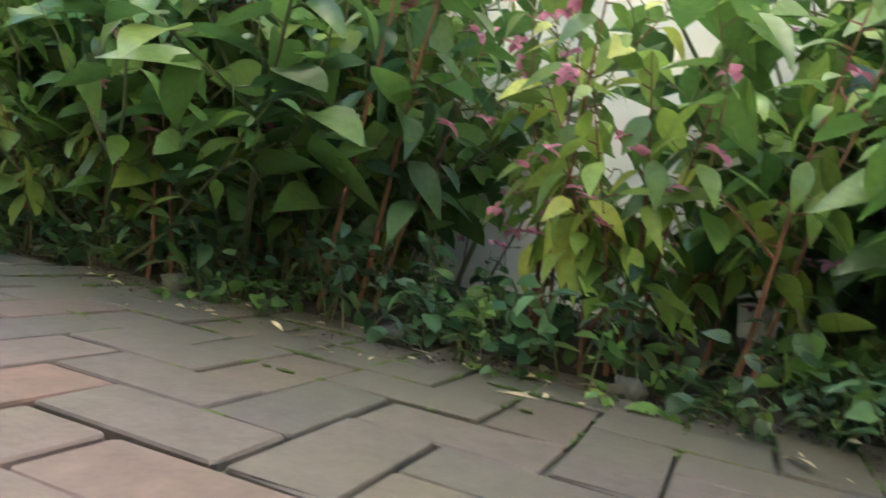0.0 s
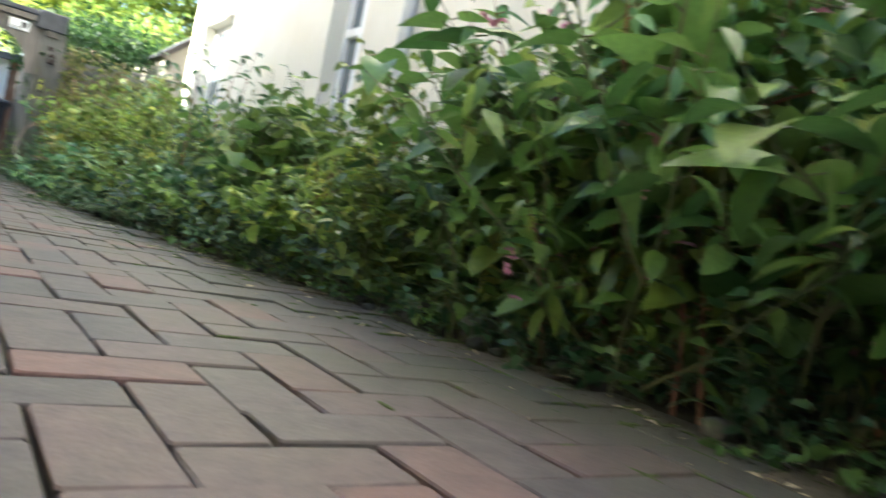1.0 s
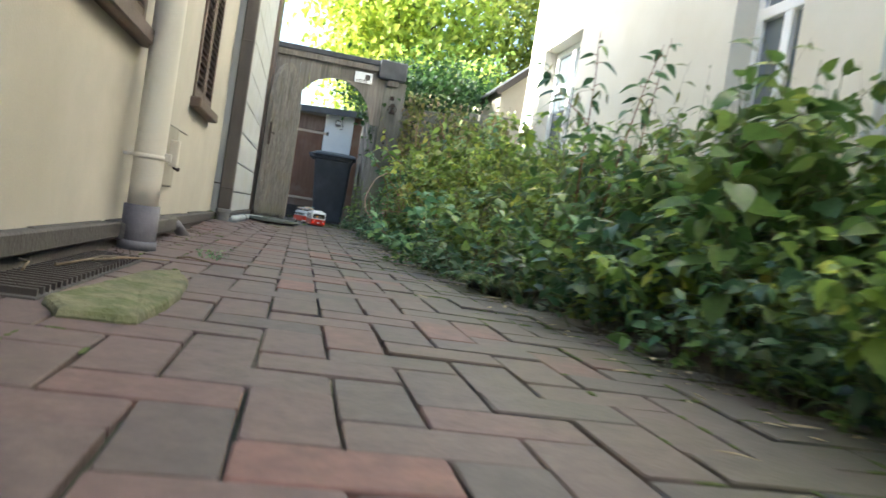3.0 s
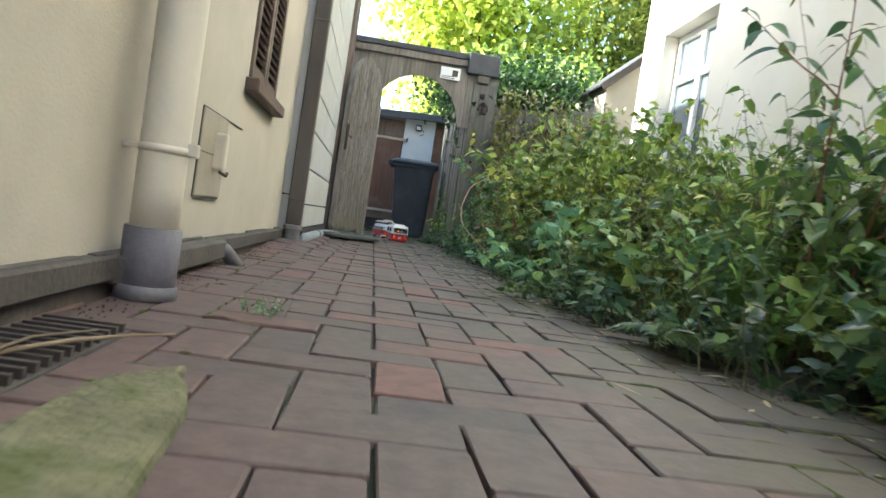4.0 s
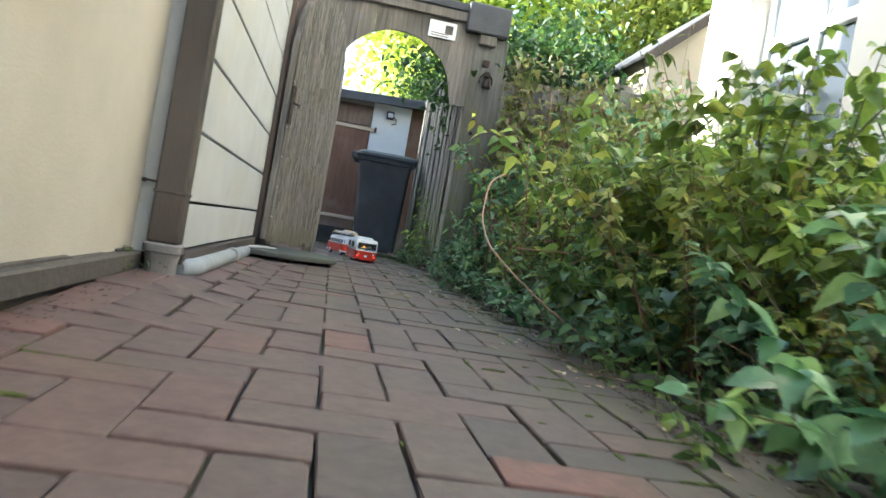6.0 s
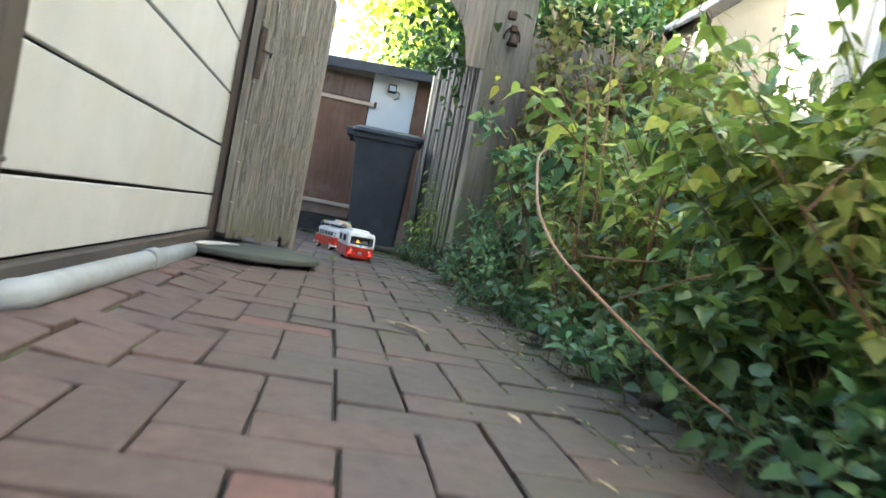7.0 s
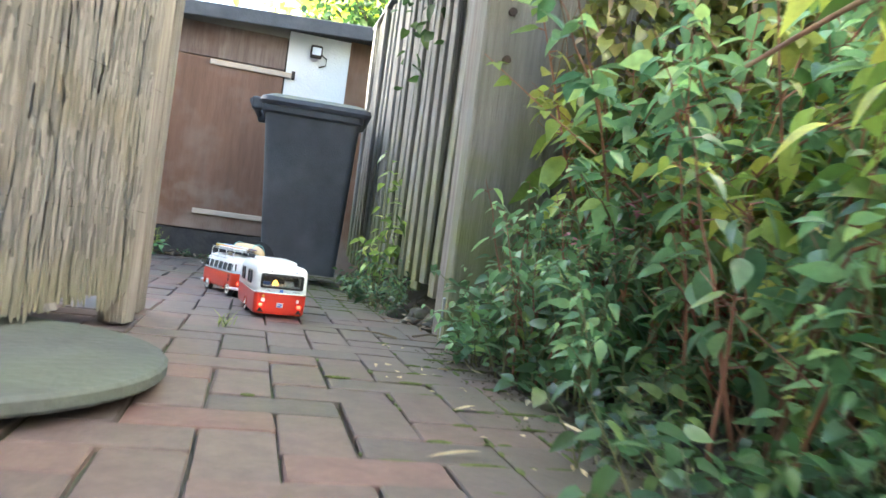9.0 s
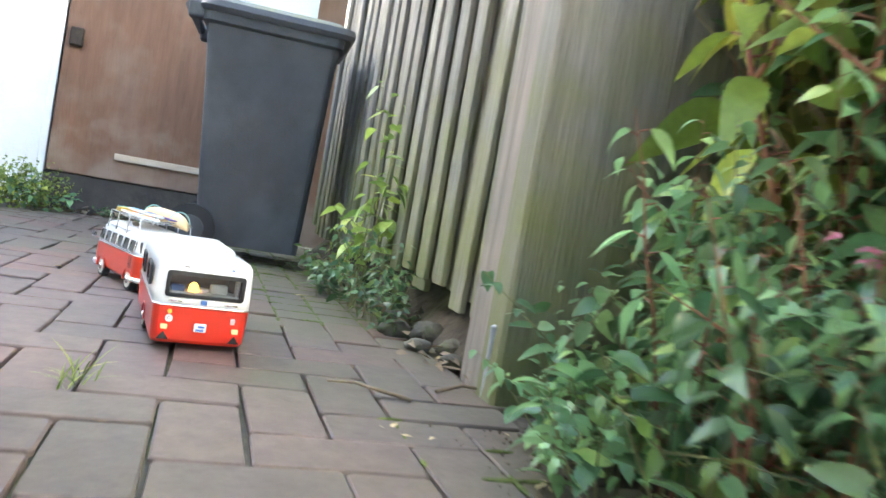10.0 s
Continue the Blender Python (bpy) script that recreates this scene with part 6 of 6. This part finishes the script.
    part("badge", disc((-.054, -.2005, .070), (0, 1, 0), .004, .002, 14), YELLOW, t)
    part("badge", box(.050, .058, -.2015, -.199, .055, .066, .001), TOY_WHITE, t)
    part("badge", box(-.0055, .0055, -.2025, -.199, .0855, .0935, .0008), BLUE, t, "small blue flag sticker")
    for x, c in ((.030, ZINC), (.043, BLUE)):
        part("badge", disc((x, -.1935, .150), (0, 1, .25), .0033, .003, 14), c, t)
    part("badge", box(-.040, -.031, -.1955, -.190, .148, .150), RUST, t)
    # drawbar and gas box
    for s in (-1, 1):
        part("drawbar_beam", tube([(s * .045, .185, .02), (s * .006, .34, .022)], .0032, 6), ZINC, t)
    part("coupling", tube([(0, .325, .023), (0, .385, .026)], .005, 8), ZINC, t)
    part("gas_box", loft([rounded_ring(.035, .016, .006, z, 0, .218 - k) for z, k in ((.024, 0), (.075, 0), (.083, .002))]), TOY_WHITE, t, "white gas bottle box")
    part("jockey_wheel", disc((.012, .30, .012), (1, 0, 0), .012, .006, 14), RUBBER, t)
    part("jockey_post", tube([(.012, .30, .012), (.012, .30, .065)], .002, 6), CHROME, t)
    return t


def make_van(m):
    t = empty("toy_camper_van", "red and white model camper van with loaded roof rack", "toy van", m)
    low = []
    for z, w, y0, y1, r in ((.024, .062, -.165, .165, .035), (.03, .068, -.171, .171, .036), (.05, .0718, -.175, .175, .038), (.075, .0722, -.175, .173, .038), (.089, .0715, -.174, .168, .038)):
        low.append(rounded_ring(w, (y1 - y0) / 2, r, z, 0, (y0 + y1) / 2, 7))
    part("lower_body", loft(low), RED, t, "glossy orange-red lower body", smooth=False)
    up = []
    for z, w, y0, y1, r in ((.0905, .0712, -.1735, .166, .038), (.104, .069, -.171, .160, .038), (.128, .0655, -.166, .150, .037), (.131, .0665, -.167, .152, .037), (.136, .064, -.163, .148, .036),
                            (.146, .056, -.152, .136, .034), (.152, .043, -.13, .115, .03), (.154, .025, -.09, .08, .02)):
        up.append(rounded_ring(w, (y1 - y0) / 2, r, z, 0, (y0 + y1) / 2, 7))
    part("upper_body", loft(up), TOY_WHITE, t, "white roof and window posts", smooth=True)
    part("trim_strip", tube([(x * 1.01, y * 1.004, z) for x, y, z in rounded_ring(.0715, .1705, .038, .0895, 0, -.0035, 7)], .0014, 6, closed=True), CHROME, t, smooth=True)
    for s in (-1, 1):
        for k in range(6):
            y0 = -.137 + k * .0455
            mm = pose(s * .0693, 0, 0, 0, 0, 90 if s > 0 else -90) @ (Matrix.Identity(4) if s > 0 else Matrix.Scale(-1, 4, (1, 0, 0)))
            pane_with_frame(t, "side_window", y0, y0 + .038, -.0155, .0155, Matrix.Translation((0, 0, .110)) @ mm @ pose(0, 0, 0, -8.5, 0, 0), CHROME, DARK_PANE, .002)
        for y in (-.112, .095):
            add_wheel(t, s * .061, y, .0265, TOY_CREAM, s)
            part("wheel_arch", loft([[(s * (.0705 + d), y + q * math.cos(a), .024 + q * math.sin(a)) for a in np.linspace(0, math.pi, 12)] for q, d in ((.034, .0005), (.034, .0025), (.0295, .0025), (.0295, -.002))], caps=False), RED, t)
        for k in range(7):
            part("vent_slat", box(s * .072 - .001, s * .072 + .001, -.128, -.108, .056 + k * .0042, .058 + k * .0042), RUBBER, t)
        part("tail_light", disc((s * .052, -.168, .052), (s * .45, -1, 0), .005, .004, 14), TAIL_GLOW if s < 9 else RED, t)
        part("mirror", disc((s * .086, .14, .105), (0, 1, 0), .007, .003, 12), CHROME, t)
        part("mirror_arm", tube([(s * .07, .14, .094), (s * .084, .142, .102)], .0012, 5), CHROME, t)
        part("corner_window", loft([[(s * (.0605 - d), -.1565 + d * 1.1 + w, z) for z, w in ((.098, 0), (.124, .003), (.124, .012), (.098, .010))] for d in (-.0035, .002)]), DARK_PANE, t)
    pane_with_frame(t, "rear_window", -.036, .036, -.0155, .0155, Matrix.Translation((0, -.1695, .110)) @ pose(0, 0, 0, -8, 0, 0), BLACK, DARK_PANE, .003)
    pane_with_frame(t, "windscreen", -.05, -.003, -.017, .017, Matrix.Translation((0, .158, .111)) @ pose(0, 0, 0, 0, 0, 180) @ pose(0, 0, 0, -14, 0, 0), BLACK, DARK_PANE, .003)
    pane_with_frame(t, "windscreen", .003, .05, -.017, .017, Matrix.Translation((0, .158, .111)) @ pose(0, 0, 0, 0, 0, 180) @ pose(0, 0, 0, -14, 0, 0), BLACK, DARK_PANE, .003)
    for y, sg in ((-.178, -1), (.178, 1)):
        part("bumper", tube([(-.072, y - sg * .04, .032), (-.066, y - sg * .012, .032), (-.045, y, .032), (0, y + sg * .002, .032), (.045, y, .032), (.066, y - sg * .012, .032), (.072, y - sg * .04, .032)], .0058, 8), TOY_WHITE, t, "white bumper", smooth=True)
    pl = part("number_plate", box(-.011, .011, -.1785, -.175, .05, .064, .001), TOY_WHITE, t)
    for z in (.0535, .060):
        part("plate_bar", box(-.007, .007, -.1793, -.1786, z - .0018, z + .0018), BLUE, pl)
    st = part("badge", disc((-.034, -.1765, .045), (0, 1, 0), .006, .002, 16), TOY_WHITE, t)
    letters("D", .007, RUBBER, st, pose(-.034, -.178, .045, 90, 0, 0))
    part("tow_hook", tube([(0, -.16, .024), (0, -.195, .022), (0, -.20, .027)], .0025, 6), RUBBER, t)
    part("folded_roof", tube([(-.04, y, .155 + .004 * (k % 2)) for k, y in enumerate((-.04, -.032, -.024, -.016))], .006, 8), SEAT, t, "rolled tan fabric roof", smooth=True)
    for s in (-1, 1):
        part("roof_light", box(s * .058 - .008, s * .058 + .008, -.06, .09, -.0012, .0012, .001, turn=Matrix.Translation((0, 0, .1405)) @ pose(0, 0, 0, 0, 0, 0)), ZINC, t)
    rack = part("roof_rack", tube([(x, y, .178) for x, y, z in rounded_ring(.062, .125, .012, 0, 0, -.015, 3)], .0018, 6, closed=True), CHROME, t, "chrome roof rack", smooth=True)
    for y in (-.13, -.09, -.05, -.01, .03, .07):
        part("rack_bar", tube([(-.062, y, .172), (.062, y, .172)], .0014, 5), CHROME, rack)
    for s in (-1, 1):
        part("rack_rail", tube([(s * .062, -.13, .172), (s * .062, .1, .172)], .0014, 5), CHROME, rack)
        for y in (-.125, -.045, .035, .1):
            part("rack_leg", tube([(s * .066, y, .132), (s * .064, y, .15), (s * .062, y, .178)], .0019, 6), CHROME, rack)
    g = empty("toy_canoe", "small wooden canoe lashed upside down on the roof rack", "toy canoe", m)
    rings = []
    for k in range(13):
        f = k / 12 * 2 - 1
        w = .026 * math.sqrt(max(.004, 1 - abs(f) ** 2.6))
        h = .030 * math.sqrt(max(.05, 1 - abs(f) ** 4))
        base = .175 - .010 * abs(f) ** 3
        rings.append([(.033 + w * math.cos(a), -.02 + f * .155, base + h * math.sin(a)) for a in np.linspace(0, math.pi, 11)] + [(.033 - w * .5, -.02 + f * .155, base), (.033 + w * .5, -.02 + f * .155, base)])
    part("hull", loft(rings), CANOE, g, smooth=True)
    for y in (-.12, .06):
        part("strap", tube([(.033 + .0275 * math.cos(a), y, .176 + .0308 * math.sin(a)) for a in np.linspace(-.1, 3.24, 12)], .0016, 5), CORD, g, "turquoise cord", smooth=True)

    def board(name, label, x, z, y0, y1, w, mat, mat2):
        b = empty(name, label, "toy board", m)
        rr = []
        for k in range(11):
            f = k / 10
            q = w * math.sin(math.pi * (f * .86 + .07)) ** .55
            rr.append([(x - q, y0 + (y1 - y0) * f, z), (x - q * .8, y0 + (y1 - y0) * f, z + .003), (x + q * .8, y0 + (y1 - y0) * f, z + .003), (x + q, y0 + (y1 - y0) * f, z), (x, y0 + (y1 - y0) * f, z - .002)])
        part("deck", loft(rr), mat, b, smooth=True)
        part("stripe", loft([[(p[0], p[1], p[2] + .0012) for p in (r[1], r[2])] + [(r[2][0], r[2][1], r[2][2] - .001), (r[1][0], r[1][1], r[1][2] - .001)] for r in rr[3:5]]), mat2, b)
        part("stripe", loft([[(p[0], p[1], p[2] + .0012) for p in (r[1], r[2])] + [(r[2][0], r[2][1], r[2][2] - .001), (r[1][0], r[1][1], r[1][2] - .001)] for r in rr[7:8] + rr[8:9]]), mat2, b)
        part("fin", loft([[(x - .001, y0 + .02 + d, z - h) for d, h in ((0, 0), (.018, 0), (.002, .014))], [(x + .001, y0 + .02 + d, z - h) for d, h in ((0, 0), (.018, 0), (.002, .014))]]), TOY_WHITE, b)

    board("toy_surfboard", "white model surfboard with orange stripe on the rack", -.040, .1800, -.165, .08, .019, TOY_WHITE, ORANGE)
    board("toy_surfboard", "white model surfboard with blue stripes on the rack", -.016, .1865, -.13, .11, .016, TOY_WHITE, BLUE)
    b = empty("toy_paddle", "small dark purple paddle tucked beside the canoe", "toy paddle", m)
    part("shaft", tube([(.004, -.13, .186), (.004, .02, .187)], .0022, 6), PURPLE, b)
    part("blade", loft([rounded_ring(.008, .02, .006, z, .004, -.142) for z in (.1845, .187)]), PURPLE, b)
    b = empty("toy_crate", "small yellow wooden crate on the front of the rack", "toy crate", m)
    part("body", box(-.05, .0, .075, .105, .1745, .188, .001), YELLOW, b)
    part("lid_cord", tube([(-.052, .09, .1895), (.002, .09, .1895)], .0012, 5), CORD, b)
    part("edge", box(-.0495, -.0005, .072, .0745, .1725, .1755), RUBBER, b)


make_caravan(pose(.752, 11.845, 0, 0, 0, 8) @ Matrix.Scale(1.07, 4))
make_van(pose(.61, 12.40, 0, 0, 0, 24) @ Matrix.Scale(1.07, 4))


make_pavement()
